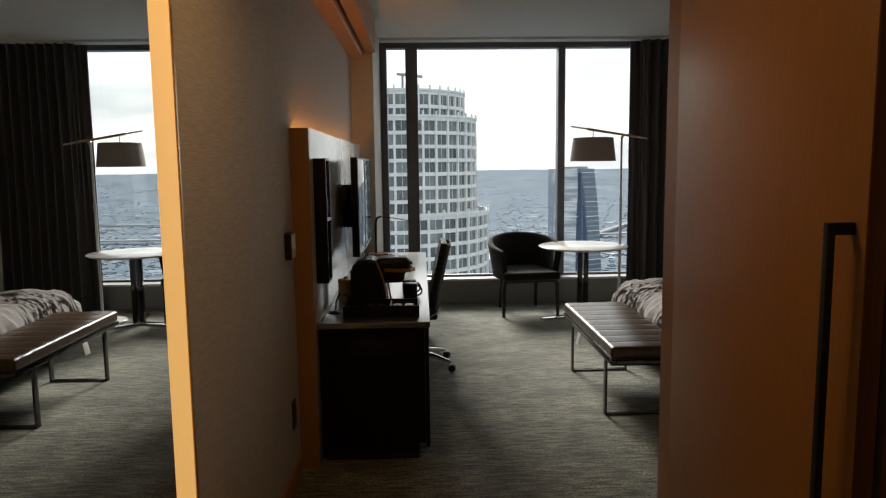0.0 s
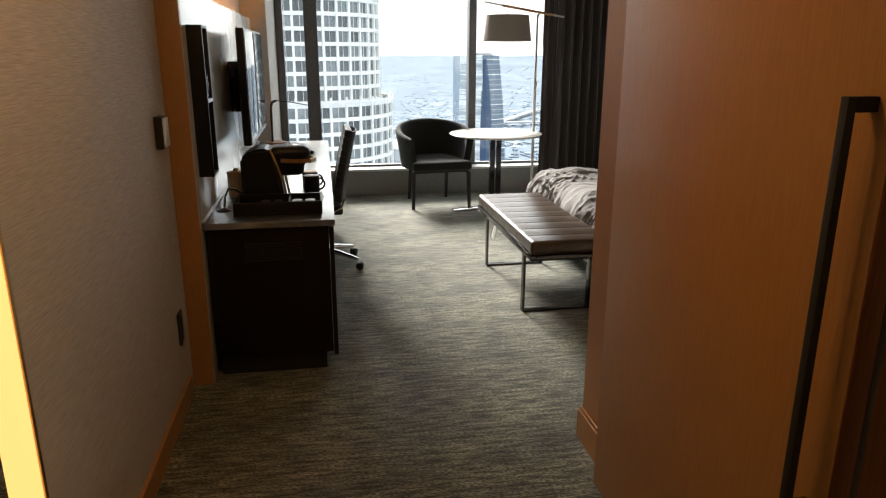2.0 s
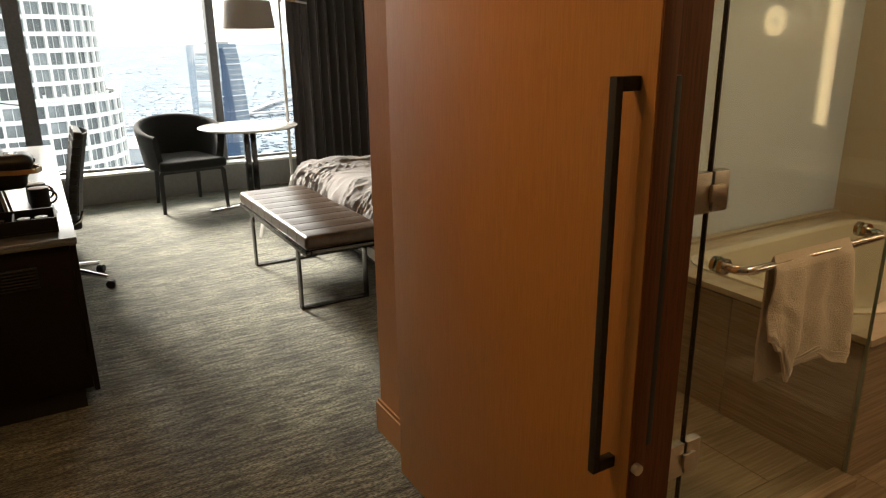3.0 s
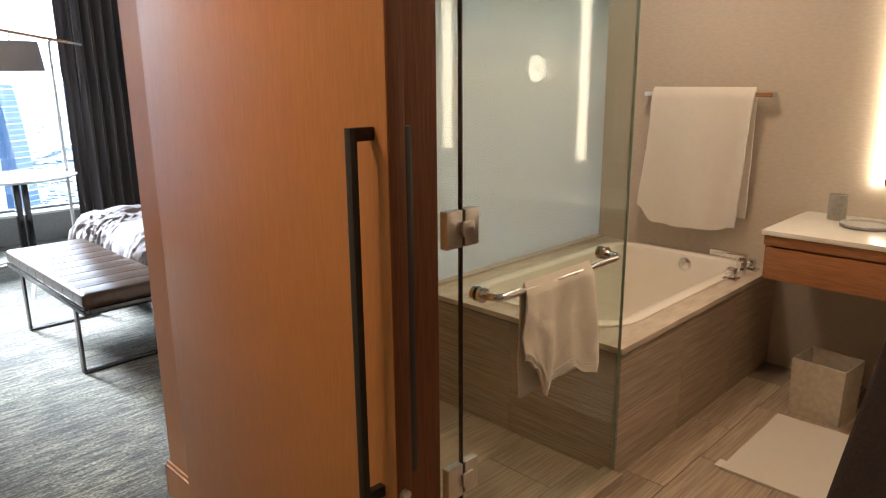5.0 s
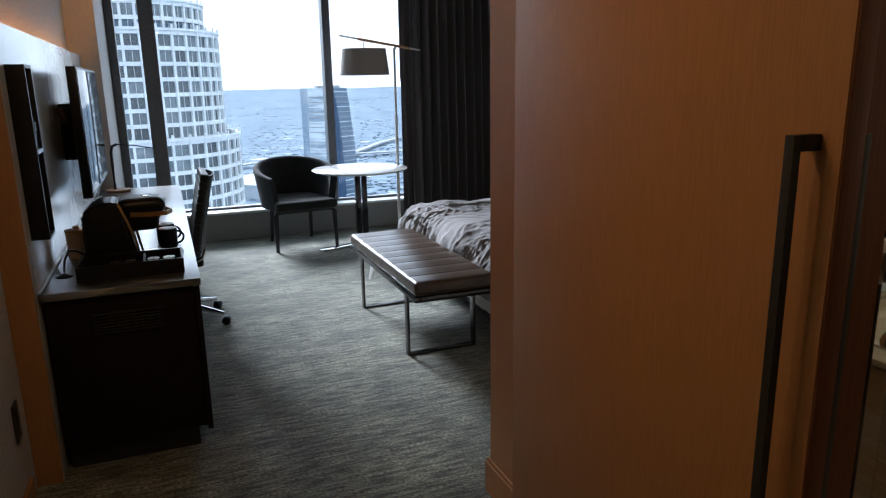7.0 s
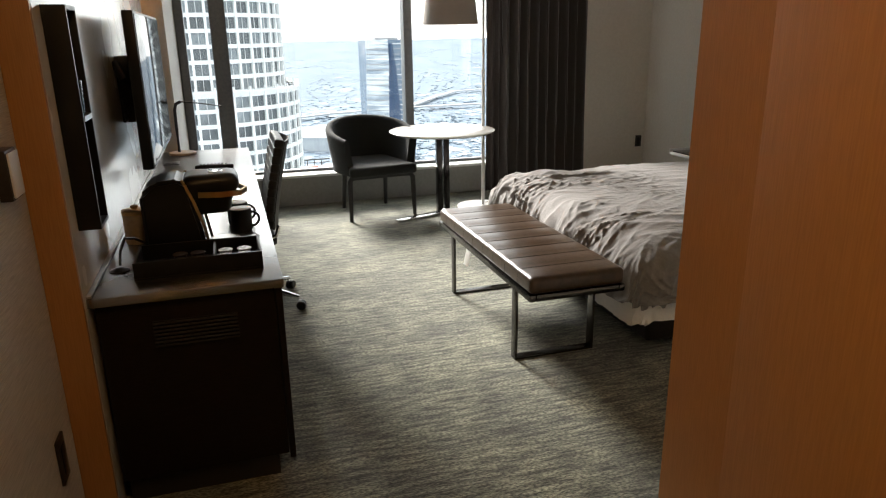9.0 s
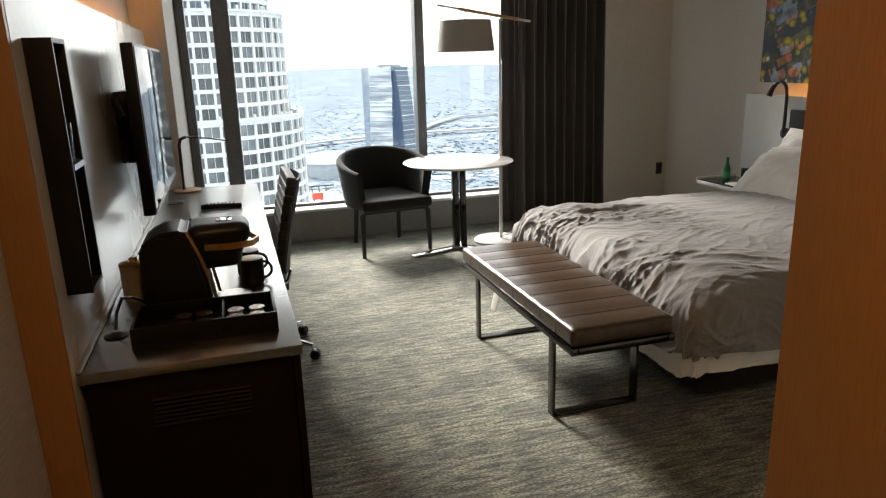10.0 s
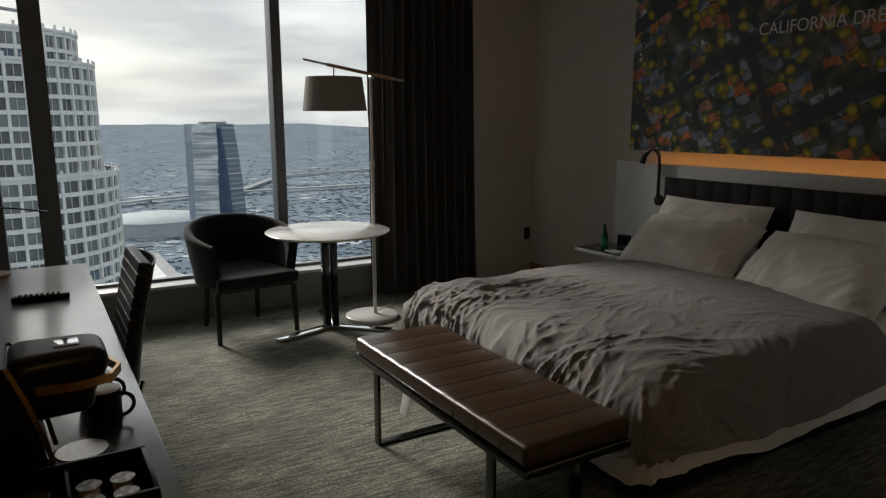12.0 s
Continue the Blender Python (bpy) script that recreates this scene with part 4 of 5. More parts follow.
for a in (197, 317, 77):
    bm = box(0.0, 0.475, -0.036, 0.036, 0.001, 0.019, 0.004)
    for v in bm.verts:
        if v.co.x < 0.2 and v.co.z > 0.01:
            v.co.z += 0.008
    bm.transform(pose(0, 0, 0, 0, 0, a))
    part("foot_blade", bm, CHROME, rt, "polished chrome foot blade")

# ---- floor lamp ----
fl = thing("floor_lamp", "white floor lamp with an ash arm and hanging drum shade", "floor lamp", at=pose(2.366, 7.36, 0))
part("base", lathe([(0, 0), (0.205, 0), (0.208, 0.006), (0.208, 0.024), (0.200, 0.030), (0, 0.032)], 48), WHITE_METAL, fl)
part("pole", tube([(0.03, 0, 0.03), (0.03, 0, 1.20)], 0.0145, 14), WHITE_METAL, fl)
part("upper_pole", tube([(0.03, 0, 1.20), (0.03, 0, 1.868)], 0.011, 14), WHITE_METAL, fl)
part("collar", tube([(0.03, 0, 1.19), (0.03, 0, 1.23)], 0.018, 14), WHITE_METAL, fl)
p0, p1 = Vector((-0.505, -0.03, 1.962)), Vector((0.285, -0.03, 1.832))
part("arm", tube([p0 + (p1 - p0) * 0.22, p0 + (p1 - p0) * 0.86], 0.0125, 12), ASH, fl, "round ash-wood arm")
part("arm_tip", tube([p0, p0 + (p1 - p0) * 0.22], 0.008, 10), STEEL, fl)
part("arm_tip", tube([p0 + (p1 - p0) * 0.86, p1], 0.010, 10), STEEL, fl)
part("swivel", tube([(0.03, -0.03, 1.85), (0.03, 0.012, 1.86)], 0.016, 12), STEEL, fl)
sh = part("shade", lathe([(0.232, 1.607), (0.203, 1.845), (0.198, 1.845), (0.227, 1.609)], 48, m=pose(-0.275, -0.03, 0)), SHADE, fl, "grey-beige linen drum shade")
part("shade_rod", tube([(-0.275, -0.03, 1.82), (-0.275, -0.03, 1.920)], 0.005, 8), STEEL, sh)
part("shade_spider", tube([(-0.475, -0.03, 1.83), (-0.075, -0.03, 1.83)], 0.003, 6), STEEL, sh)
part("cord", tube([(0.06, 0.05, 0.032), (0.18, 0.12, 0.04), (0.30, 0.25, 0.006), (0.42, 0.45, 0.005)], 0.0035, 8), WHITE_METAL, fl)

# ---- desk chair ----
dc = thing("desk_chair", "black ribbed leather swivel chair on a five-star chrome base", "office chair", at=pose(0.26, 5.56, 0))
for k in range(11):
    v0, v1 = k / 11, (k + 1) / 11
    zc = 0.505 + 0.485 * (v0 + v1) / 2
    xc = 0.165 + 0.095 * ((v0 + v1) / 2) ** 1.3
    bm = box(-0.024, 0.024, -0.215, 0.215, -0.0235, 0.0235, 0.011, 3)
    for v in bm.verts:
        v.co.x -= 0.10 * (v.co.y / 0.215) ** 2 * 0.35
    bm.transform(pose(xc, 0, zc, 0, 12, 0))
    part("back_rib", bm, LEATHER_BLACK, dc)
part("back_shell", grid_sheet(8, 10, lambda u, v: Vector((0.195 + 0.095 * v ** 1.3 - 0.035 * (2 * u - 1) ** 2, -0.205 + 0.41 * u, 0.50 + 0.485 * v)), 0.008), LEATHER_BLACK, dc)
bm = box(-0.29, 0.17, -0.225, 0.225, 0.415, 0.475, 0.022, 3)
part("seat", bm, LEATHER_BLACK, dc)
for sy in (-1, 1):
    part("side_rail", tube([(-0.28, sy * 0.232, 0.44), (0.10, sy * 0.232, 0.44), (0.165, sy * 0.230, 0.475), (0.185, sy * 0.222, 0.53)], 0.010, 10), CHROME, dc)
part("gas_column", tube([(0, 0, 0.10), (0, 0, 0.412)], 0.024, 14), GUNMETAL, dc)
part("tilt_box", box(-0.09, 0.09, -0.06, 0.06, 0.375, 0.414, 0.006), BLACK, dc)
for k in range(5):
    a = radians(-32 + 72 * k)
    c, s_ = math.cos(a), math.sin(a)
    arm = part("base_arm", tube([(0, 0, 0.125), (0.16 * c, 0.16 * s_, 0.105), (0.315 * c, 0.315 * s_, 0.075)], [0.022, 0.018, 0.012], 10), CHROME, dc)
    bm = lathe([(0, -0.024), (0.022, -0.024), (0.028, -0.018), (0.028, -0.004), (0.018, -0.003), (0.018, 0.003), (0.028, 0.004), (0.028, 0.018), (0.022, 0.024), (0, 0.024)], 20, m=pose(0.325 * c, 0.325 * s_, 0.028, 90, 0, math.degrees(a) + 20))
    part("caster", bm, BLACK, arm, "black twin-wheel caster")

# ---- things on the desk ----
DZ = 0.7655
dl = thing("desk_lamp", "slim black LED desk lamp with a wooden base", "desk lamp", at=pose(-0.085, 6.60, DZ))
part("base", lathe([(0, 0), (0.088, 0), (0.090, 0.004), (0.088, 0.014), (0, 0.016)], 36), ASH, dl, "round ash base")
part("stem", tube([(-0.02, 0, 0.012), (-0.02, 0, 0.18), (-0.018, 0, 0.30), (-0.006, 0, 0.338), (0.025, 0, 0.352)], 0.0105, 12), BLACK_MATTE, dl)
part("arm", tube([(0.02, 0, 0.353), (0.15, 0, 0.337), (0.285, 0, 0.312)], 0, flat=(0.011, 0.0035)), BLACK_MATTE, dl)
rm = thing("remote_control", "black television remote lying on the desk", "remote control", at=pose(0.128, 5.94, DZ, 0, 0, -4))
part("body", box(-0.112, 0.112, -0.027, 0.027, 0, 0.026, 0.010, 3), BLACK, rm)
for i in range(8):
    for j in range(3):
        part("button", box(-0.085 + i * 0.021, -0.072 + i * 0.021, -0.016 + j * 0.0115, -0.008 + j * 0.0115, 0.0262, 0.030, 0.001), BLACK_MATTE, rm)
sk = thing("desk_socket", "flush black power outlet plate in the desk top", "socket", at=pose(-0.135, 6.22, DZ))
part("plate", box(-0.045, 0.045, -0.06, 0.06, 0, 0.004, 0.001), PLATE_DARK, sk)
for x in (-0.02, 0.02):
    part("outlet", box(x - 0.014, x + 0.014, -0.03, 0.03, 0.0042, 0.006, 0.001), BLACK, sk)

ty = thing("coffee_tray", "black divided serving tray with coffee pods on the desk", "tray", at=pose(0.095, 3.978, DZ))
TX, TY, TH = 0.205, 0.108, 0.062
part("floor", box(-TX, TX, -TY, TY, 0, 0.008), BLACK, ty)
for x0, x1, y0, y1 in ((-TX, TX, -TY, -TY + 0.010), (-TX, TX, TY - 0.010, TY), (-TX, -TX + 0.010, -TY + 0.0105, TY - 0.0105), (TX - 0.010, TX, -TY + 0.0105, TY - 0.0105)):
    part("wall", box(x0, x1, y0, y1, 0.0082, TH, 0.002), BLACK, ty)
part("divider", box(0.045, 0.052, -TY + 0.011, TY - 0.011, 0.0082, TH - 0.008), BLACK, ty)


def pod(x, y, foil, label):
    p = thing("coffee_pod", label, "coffee pod", "pods in the tray", pose(x, y, DZ + 0.0085))
    part("cup", lathe([(0, 0), (0.017, 0), (0.0215, 0.036), (0, 0.036)], 20), WHITE_PLASTIC if foil is FOIL else BLACK, p)
    part("lid", lathe([(0, 0.0365), (0.0245, 0.0365), (0.025, 0.038), (0.0235, 0.0392), (0, 0.0385)], 24), foil, p)


for x in (0.180, 0.243):
    for y in (3.92, 3.985):
        pod(x, y, FOIL, "coffee pod with a pale printed foil lid")
for x in (0.03, 0.088):
    for y in (3.92, 3.985):
        pod(x, y, FOIL_DARK, "coffee pod with a dark foil lid")

cm = thing("coffee_maker", "black pod coffee maker with a bronze band on the desk", "coffee maker", at=pose(0.045, 4.205, DZ))
prof = [(-0.135, 0.0), (0.075, 0.0), (0.062, 0.10), (0.045, 0.18), (0.03, 0.262), (0.0, 0.285), (-0.085, 0.275), (-0.135, 0.235)]
bm = bmesh.new()
for s_ in (-1, 1):
    bm.faces.new([bm.verts.new((x, s_ * 0.105, z)) for x, z in prof][::s_])
bm.verts.ensure_lookup_table()
nn = len(prof)
for i in range(nn):
    j = (i + 1) % nn
    bm.faces.new((bm.verts[i], bm.verts[j], bm.verts[nn + j], bm.verts[nn + i]))
bmesh.ops.recalc_face_normals(bm, faces=bm.faces)
bmesh.ops.bevel(bm, geom=list(bm.edges), offset=0.014, segments=3, affect="EDGES")
part("body", bm, BLACK, cm)
bm = box(0.005, 0.205, -0.096, 0.096, 0.140, 0.288, 0.045, 5)
for v in bm.verts:
    if v.co.z < 0.2:
        v.co.x = 0.005 + (v.co.x - 0.005) * 0.84
        v.co.y *= 0.9
    if v.co.x > 0.12:
        v.co.y *= 0.86
part("brew_head", bm, BLACK, cm)
part("handle_band", tube([(0.06, -0.101, 0.222), (0.14, -0.096, 0.217), (0.205, -0.066, 0.214), (0.228, 0, 0.212), (0.205, 0.066, 0.214), (0.14, 0.096, 0.217), (0.06, 0.101, 0.222)], 0, flat=(0.004, 0.010)), BRASS, cm, "bronze lid handle")
for s_ in (-1, 1):
    part("trim_band", tube([(0.085, s_ * 0.100, 0.012), (0.068, s_ * 0.104, 0.11), (0.042, s_ * 0.104, 0.20), (0.012, s_ * 0.100, 0.278)], 0, flat=(0.002, 0.005)), BRASS, cm, "bronze edge trim")
part("display", box(0.10, 0.150, -0.03, 0.03, 0.2870, 0.2905, 0.001), CHROME, cm)
dtray = part("drip_tray", lathe([(0, 0), (0.062, 0), (0.064, 0.012), (0.064, 0.026), (0, 0.026)], 32, m=pose(0.135, 0, 0)), BLACK, cm)
part("grille", lathe([(0, 0.0265), (0.055, 0.0265), (0.055, 0.030), (0, 0.030)], 32, m=pose(0.135, 0, 0)), STEEL, dtray)
part("power_cord", tube([(-0.135, -0.06, 0.05), (-0.17, -0.10, 0.085), (-0.195, -0.13, 0.095), (-0.21, -0.17, 0.06), (-0.213, -0.195, 0.018)], 0.005, 8), BLACK, cm)
gm = thing("cable_grommet", "round black cable grommet in the desk top", "grommet", at=pose(-0.17, 4.005, DZ))
part("ring", lathe([(0, 0), (0.034, 0), (0.034, 0.004), (0.026, 0.006), (0.010, 0.014), (0, 0.014)], 24), BLACK, gm)

for x, y, lab in ((0.245, 4.40, "black glazed coffee mug on the desk"), (0.235, 4.52, "black coffee mug behind another on the desk")):
    mg = thing("mug", lab, "mug", "mugs on the desk", pose(x, y, DZ))
    part("bowl", lathe([(0, 0), (0.038, 0), (0.042, 0.008), (0.043, 0.092), (0.0405, 0.094), (0.039, 0.090), (0.037, 0.010), (0, 0.010)], 28), BLACK, mg)
    part("paper_cover", lathe([(0, 0.0945), (0.041, 0.0945), (0.043, 0.0955), (0.041, 0.0965), (0, 0.0965)], 28), WHITE_PLASTIC, mg, "white paper cover")
    part("handle", tube([(0.040 + 0.030 * math.sin(radians(a)), -0.008, 0.050 + 0.030 * math.cos(radians(a))) for a in range(0, 181, 18)], 0.0055, 8), BLACK, mg)
ib = thing("ice_bucket", "beige ice bucket with a brass lid behind the coffee maker", "ice bucket", at=pose(-0.145, 4.37, DZ))
part("body", lathe([(0, 0), (0.044, 0), (0.047, 0.006), (0.047, 0.115), (0, 0.115)], 32), BEIGE, ib)
part("lid", lathe([(0, 0.1155), (0.049, 0.1155), (0.049, 0.130), (0.02, 0.134), (0, 0.134)], 32), BRASS, ib)
part("lid_knob", lathe([(0, 0.1345), (0.012, 0.1345), (0.015, 0.146), (0, 0.150)], 20), BRASS, ib)

# ---- bathroom ----
tub = thing("bathtub", "white bathtub built into a stone-clad deck", "bathtub")
TX0, TX1, TY0, TY1, TZ = 2.535, BX - 0.002, 1.812, 2.858, 0.55
IX0, IX1, IY0, IY1 = 2.70, 3.99, 1.965, 2.68
for x0, x1, y0, y1 in ((TX0 - 0.01, TX1, TY0 - 0.01, IY0), (TX0 - 0.01, TX1, IY1, TY1), (TX0 - 0.01, IX0, IY0 + 0.0005, IY1 - 0.0005), (IX1, TX1, IY0 + 0.0005, IY1 - 0.0005)):
    part("deck_slab", box(x0, x1, y0, y1, TZ - 0.025, TZ, 0.003), DECK, tub, "polished beige marble deck")
bm = bmesh.new()
levels = ((-0.060, TZ - 0.004), (-0.060, TZ + 0.008), (-0.050, TZ + 0.012), (-0.008, TZ + 0.012), (0.006, TZ + 0.004), (0.016, TZ - 0.03), (0.035, 0.35), (0.07, 0.17), (0.115, 0.13))
rings = []
for inset, z in levels:
    r = 0.12
    ring = []
    for cx, cy, a0 in ((IX1 - r, IY1 - r, 0), (IX0 + r, IY1 - r, 90), (IX0 + r, IY0 + r, 180), (IX1 - r, IY0 + r, 270)):
        for k in range(7):
            a = radians(a0 + 15 * k)
            ring.append(bm.verts.new((cx + (r - inset) * math.cos(a) if inset < r else cx, cy + (r - inset) * math.sin(a) if inset < r else cy, z)))
    rings.append(ring)
for a, b in zip(rings, rings[1:]):
    for i in range(len(a)):
        j = (i + 1) % len(a)
        bm.faces.new((a[i], a[j], b[j], b[i]))
bm.faces.new(rings[-1])
part("basin", bm, PORCELAIN, tub, "white enamelled basin")
part("overflow", lathe([(0, 0), (0.036, 0), (0.036, 0.012), (0.028, 0.018), (0, 0.018)], 28, m=pose(IX1 - 0.012, 2.26, 0.505, 0, -90, 0)), CHROME, tub)
part("tub_frame", box(TX0 + 0.03, TX1, TY0 + 0.03, TY1, 0.0, 0.10), STONEWALL, tub)

ft = thing("bath_faucet", "squared chrome deck-mounted bath faucet with two levers", "faucet", at=pose(3.80, 1.885, TZ))
part("spout", box(-0.02, 0.02, -0.02, 0.16, 0.085, 0.11, 0.004), CHROME, ft)
part("spout_stem", box(-0.02, 0.02, -0.02, 0.02, 0.0005, 0.0845, 0.003), CHROME, ft)
for x in (-0.12, 0.12):
    part("lever_base", box(x - 0.035, x + 0.035, -0.035, 0.035, 0.0005, 0.012, 0.002), CHROME, ft)
    part("lever", box(x - 0.022, x + 0.022, -0.022, 0.022, 0.0125, 0.060, 0.006), CHROME, ft)

sc = thing("shower_screen", "frameless glass shower door with chrome hinges and bar", "shower door")
fx = part("fixed_pane", box(WX1 + 0.002, 1.660, 1.805, 1.815, 0.052, 2.24), SHOWER, sc, smooth=False)
dr = part("door_pane", box(1.666, 2.513, 1.805, 1.815, 0.056, 2.24), SHOWER, sc, smooth=False)
fx.visible_shadow = dr.visible_shadow = False
part("seal", box(1.6605, 1.6655, 1.804, 1.816, 0.056, 2.24), BLACK, sc)
part("edge_strip", box(2.5135, 2.5165, 1.8045, 1.8155, 0.056, 2.24), material("glass_edge", (0.34, 0.42, 0.37), rough=0.15), sc)
for z in (1.095, 0.36):
    part("hinge", box(1.600, 1.658, 1.797, 1.823, z, z + 0.10, 0.003), STEEL, sc, "square brushed hinge")
    part("hinge", box(1.668, 1.722, 1.797, 1.823, z, z + 0.10, 0.003), STEEL, sc, "square brushed hinge")
    part("hinge_knuckle", box(1.650, 1.694, 1.787, 1.7965, z + 0.030, z + 0.070, 0.002), STEEL, sc)
bar = [(1.738, 1.800, 0.945), (1.738, 1.765, 0.945), (1.753, 1.745, 0.945), (1.778, 1.740, 0.945), (2.330, 1.740, 0.945), (2.355, 1.745, 0.945), (2.370, 1.765, 0.945), (2.370, 1.800, 0.945)]
part("towel_bar", tube(bar, 0.011, 12), CHROME, sc, "chrome towel bar handle")
for x in (1.738, 2.370):
    part("mount", lathe([(0, 0), (0.022, 0), (0.022, 0.012), (0, 0.014)], 24, m=pose(x, 1.8045, 0.945, 90, 0, 0)), CHROME, sc)
    part("mount", lathe([(0, 0), (0.022, 0), (0.022, 0.012), (0, 0.014)], 24, m=pose(x, 1.8155, 0.945, -90, 0, 0)), CHROME, sc)


def hung_towel(name, label, axis, c, a0, a1, ztop, drop, back, slant, seed):
    """A towel over a bar along x or y: both falls, the fold on top, soft vertical waves and an uneven hem."""
    t = thing(name, label, "towel")

    def hem(u):
        k = u * (len(drop) - 1)
        i = min(int(k), len(drop) - 2)
        f = k - i
        f = f * f * (3 - 2 * f)
        return drop[i] * (1 - f) + drop[i + 1] * f

    def f(u, v):
        front = hem(u)
        s = v * 2 - 1
        k = abs(s)
        run = (front if s < 0 else back) * k
        arch = min(run / 0.025, 1)
        wave = 0.016 * math.sin(u * 9.0 + seed + 1.2 * k) + 0.008 * math.sin(u * 21 + seed * 2)
        wave += 0.012 * noise.noise(Vector((u * 2.5, k * 2.2, seed))) + 0.004 * noise.noise(Vector((u * 12, k * 9, seed)))
        d = (-0.017 if s < 0 else 0.017) * arch
        d += (wave * min(k * 2.2, 1) - 0.016 * k) * arch * (1 if s < 0 else 0.3)
        a = a0 + (a1 - a0) * u + run * (slant[0] * (1 - u) + slant[1] * u) * (1 if s < 0 else 0.1) + 0.006 * noise.noise(Vector((u * 3, k * 5, seed + 4))) * k
        z = ztop - run + 0.013 * (1 - arch)
        return Vector((a, c + d, z)) if axis == "x" else Vector((c + d, a, z))

    part("cloth", grid_sheet(48, 84, f, 0.008), TERRY, t)
    for z in (0.055, 0.085):
        part("woven_band", grid_sheet(48, 2, lambda u, v: f(u, 0.5 * (z + 0.008 * v)) + (Vector((0, -0.003, 0)) if axis == "x" else Vector((-0.003, 0, 0))), 0.002), LINEN, t)
    return t


hung_towel("hand_towel", "cream terry hand towel folded over the shower bar", "x", 1.74, 1.850, 2.175, 0.957, (0.20, 0.24, 0.345, 0.33, 0.30, 0.335, 0.35), 0.34, (-0.20, 0.05), 2.0)
hung_towel("bath_towel", "large cream bath towel hanging from a wall rail", "y", 4.035, 1.985, 2.545, 1.447, (0.71, 0.735, 0.74, 0.745, 0.74, 0.65), 0.66, (0.05, 0.075), 6.0)
rail = thing("towel_rail", "chrome wall towel rail", "towel rail")
part("bar", box(4.024, 4.046, 1.90, 2.60, 1.418, 1.442, 0.003), CHROME, rail)
for y in (1.915, 2.585):
    part("bracket", box(4.047, BX - 0.001, y - 0.014, y + 0.014, 1.416, 1.444, 0.003), CHROME, rail)

va = thing("vanity", "wall-hung teak vanity with a white quartz top and drawers", "vanity")
part("countertop", box(3.50, BX - 0.002, -0.78, 1.700, 0.838, 0.860, 0.002), QUARTZ, va, "white quartz countertop")
part("carcass", box(3.535, BX - 0.002, -0.77, 1.690, 0.635, 0.837, 0.001), TEAK, va)
part("front_rail", box(3.512, 3.534, -0.77, 1.690, 0.792, 0.837, 0.001), TEAK, va)
for y0, y1 in ((1.135, 1.677), (0.65, 1.128), (0.165, 0.643), (-0.32, 0.158), (-0.765, -0.327)):
    part("drawer_front", box(3.512, 3.534, y0, y1, 0.637, 0.782, 0.002), TEAK, va)
part("low_shelf", box(3.60, BX - 0.002, 0.16, 1.22, 0.285, 0.315, 0.002), TEAK, va)
vm = thing("vanity_mirror", "backlit bathroom mirror with glowing edges", "mirror")
part("glass", box(BX - 0.040, BX - 0.034, 0.62, 1.375, 1.02, 2.05), MIRROR, vm, smooth=False)
part("backing", box(BX - 0.033, BX - 0.002, 0.62, 1.375, 1.02, 2.05), WHITE_METAL, vm)
for y0, y1 in ((1.376, 1.43), (0.555, 0.619), (-0.63, -0.57)):
    part("light_strip", box(BX - 0.038, BX - 0.002, y0, y1, 1.02, 2.05, 0.001), LED_BATH, vm, "glowing warm edge strip")
mm = thing("makeup_mirror", "round lit magnifying mirror on a chrome wall arm", "mirror", at=pose(3.92, 0.34, 1.575, 0, -90, 12))
part("ring", lathe([(0.082, -0.006), (0.105, -0.010), (0.108, 0.0), (0.105, 0.012), (0.082, 0.008)], 40), CHROME, mm)
part("lit_ring", lathe([(0.0815, -0.004), (0.0815, 0.009), (0.022, 0.009), (0.022, -0.004)], 40), LED_BATH, mm, "glowing ring")
part("glass", lathe([(0, -0.004), (0.0215, -0.004), (0.0215, 0.007), (0, 0.007)], 40), MIRROR, mm)
part("arm", tube([(0, 0, -0.012), (0, 0.03, -0.06), (0, 0, -0.12), (0, 0, -0.165)], 0.008, 10), CHROME, mm)
cp = thing("tumbler", "grey stone tumbler on the vanity", "tumbler", at=pose(3.96, 1.53, 0.8605))
part("cup", lathe([(0, 0), (0.038, 0), (0.040, 0.004), (0.040, 0.12), (0.036, 0.12), (0.035, 0.01), (0, 0.01)], 28), material("grey_stone_resin", (0.36, 0.34, 0.31), rough=0.5, scale=60), cp)
dsh = thing("soap_tray", "round grey stone tray on the vanity", "tray", at=pose(3.86, 1.38, 0.8605))
part("dish", lathe([(0, 0), (0.095, 0), (0.105, 0.006), (0.105, 0.016), (0.098, 0.016), (0.09, 0.008), (0, 0.008)], 40), MATS["grey_stone_resin"], dsh)

wb = thing("waste_bin", "square cream waste bin on the bathroom floor", "waste bin", at=pose(3.655, 1.405, 0.0125, 0, 0, -6))
bm = bmesh.new()
rr_ = []
for s0, z in ((0.098, 0), (0.104, 0.265), (0.098, 0.265), (0.092, 0.008)):
    rr_.append([bm.verts.new((x * s0, y * s0 * 1.1, z)) for x, y in ((-1, -1), (1, -1), (1, 1), (-1, 1))])
for a, b in zip(rr_, rr_[1:]):
    for i in range(4):
        bm.faces.new((a[i], a[(i + 1) % 4], b[(i + 1) % 4], b[i]))
bm.faces.new(rr_[0][::-1]), bm.faces.new(rr_[-1])
part("bucket", bm, material("cream_resin", (0.62, 0.56, 0.46), rough=0.45, scale=40), wb, smooth=False)
part("rim", tube([(-0.101, -0.111, 0.265), (0.101, -0.111, 0.265), (0.101, 0.111, 0.265), (-0.101, 0.111, 0.265)], 0.004, 6, closed=True), MATS["cream_resin"], wb)
bmat = thing("bath_mat", "cream cotton bath mat on the tiled floor", "bath mat", at=pose(3.185, 1.18, 0.0125, 0, 0, 0))
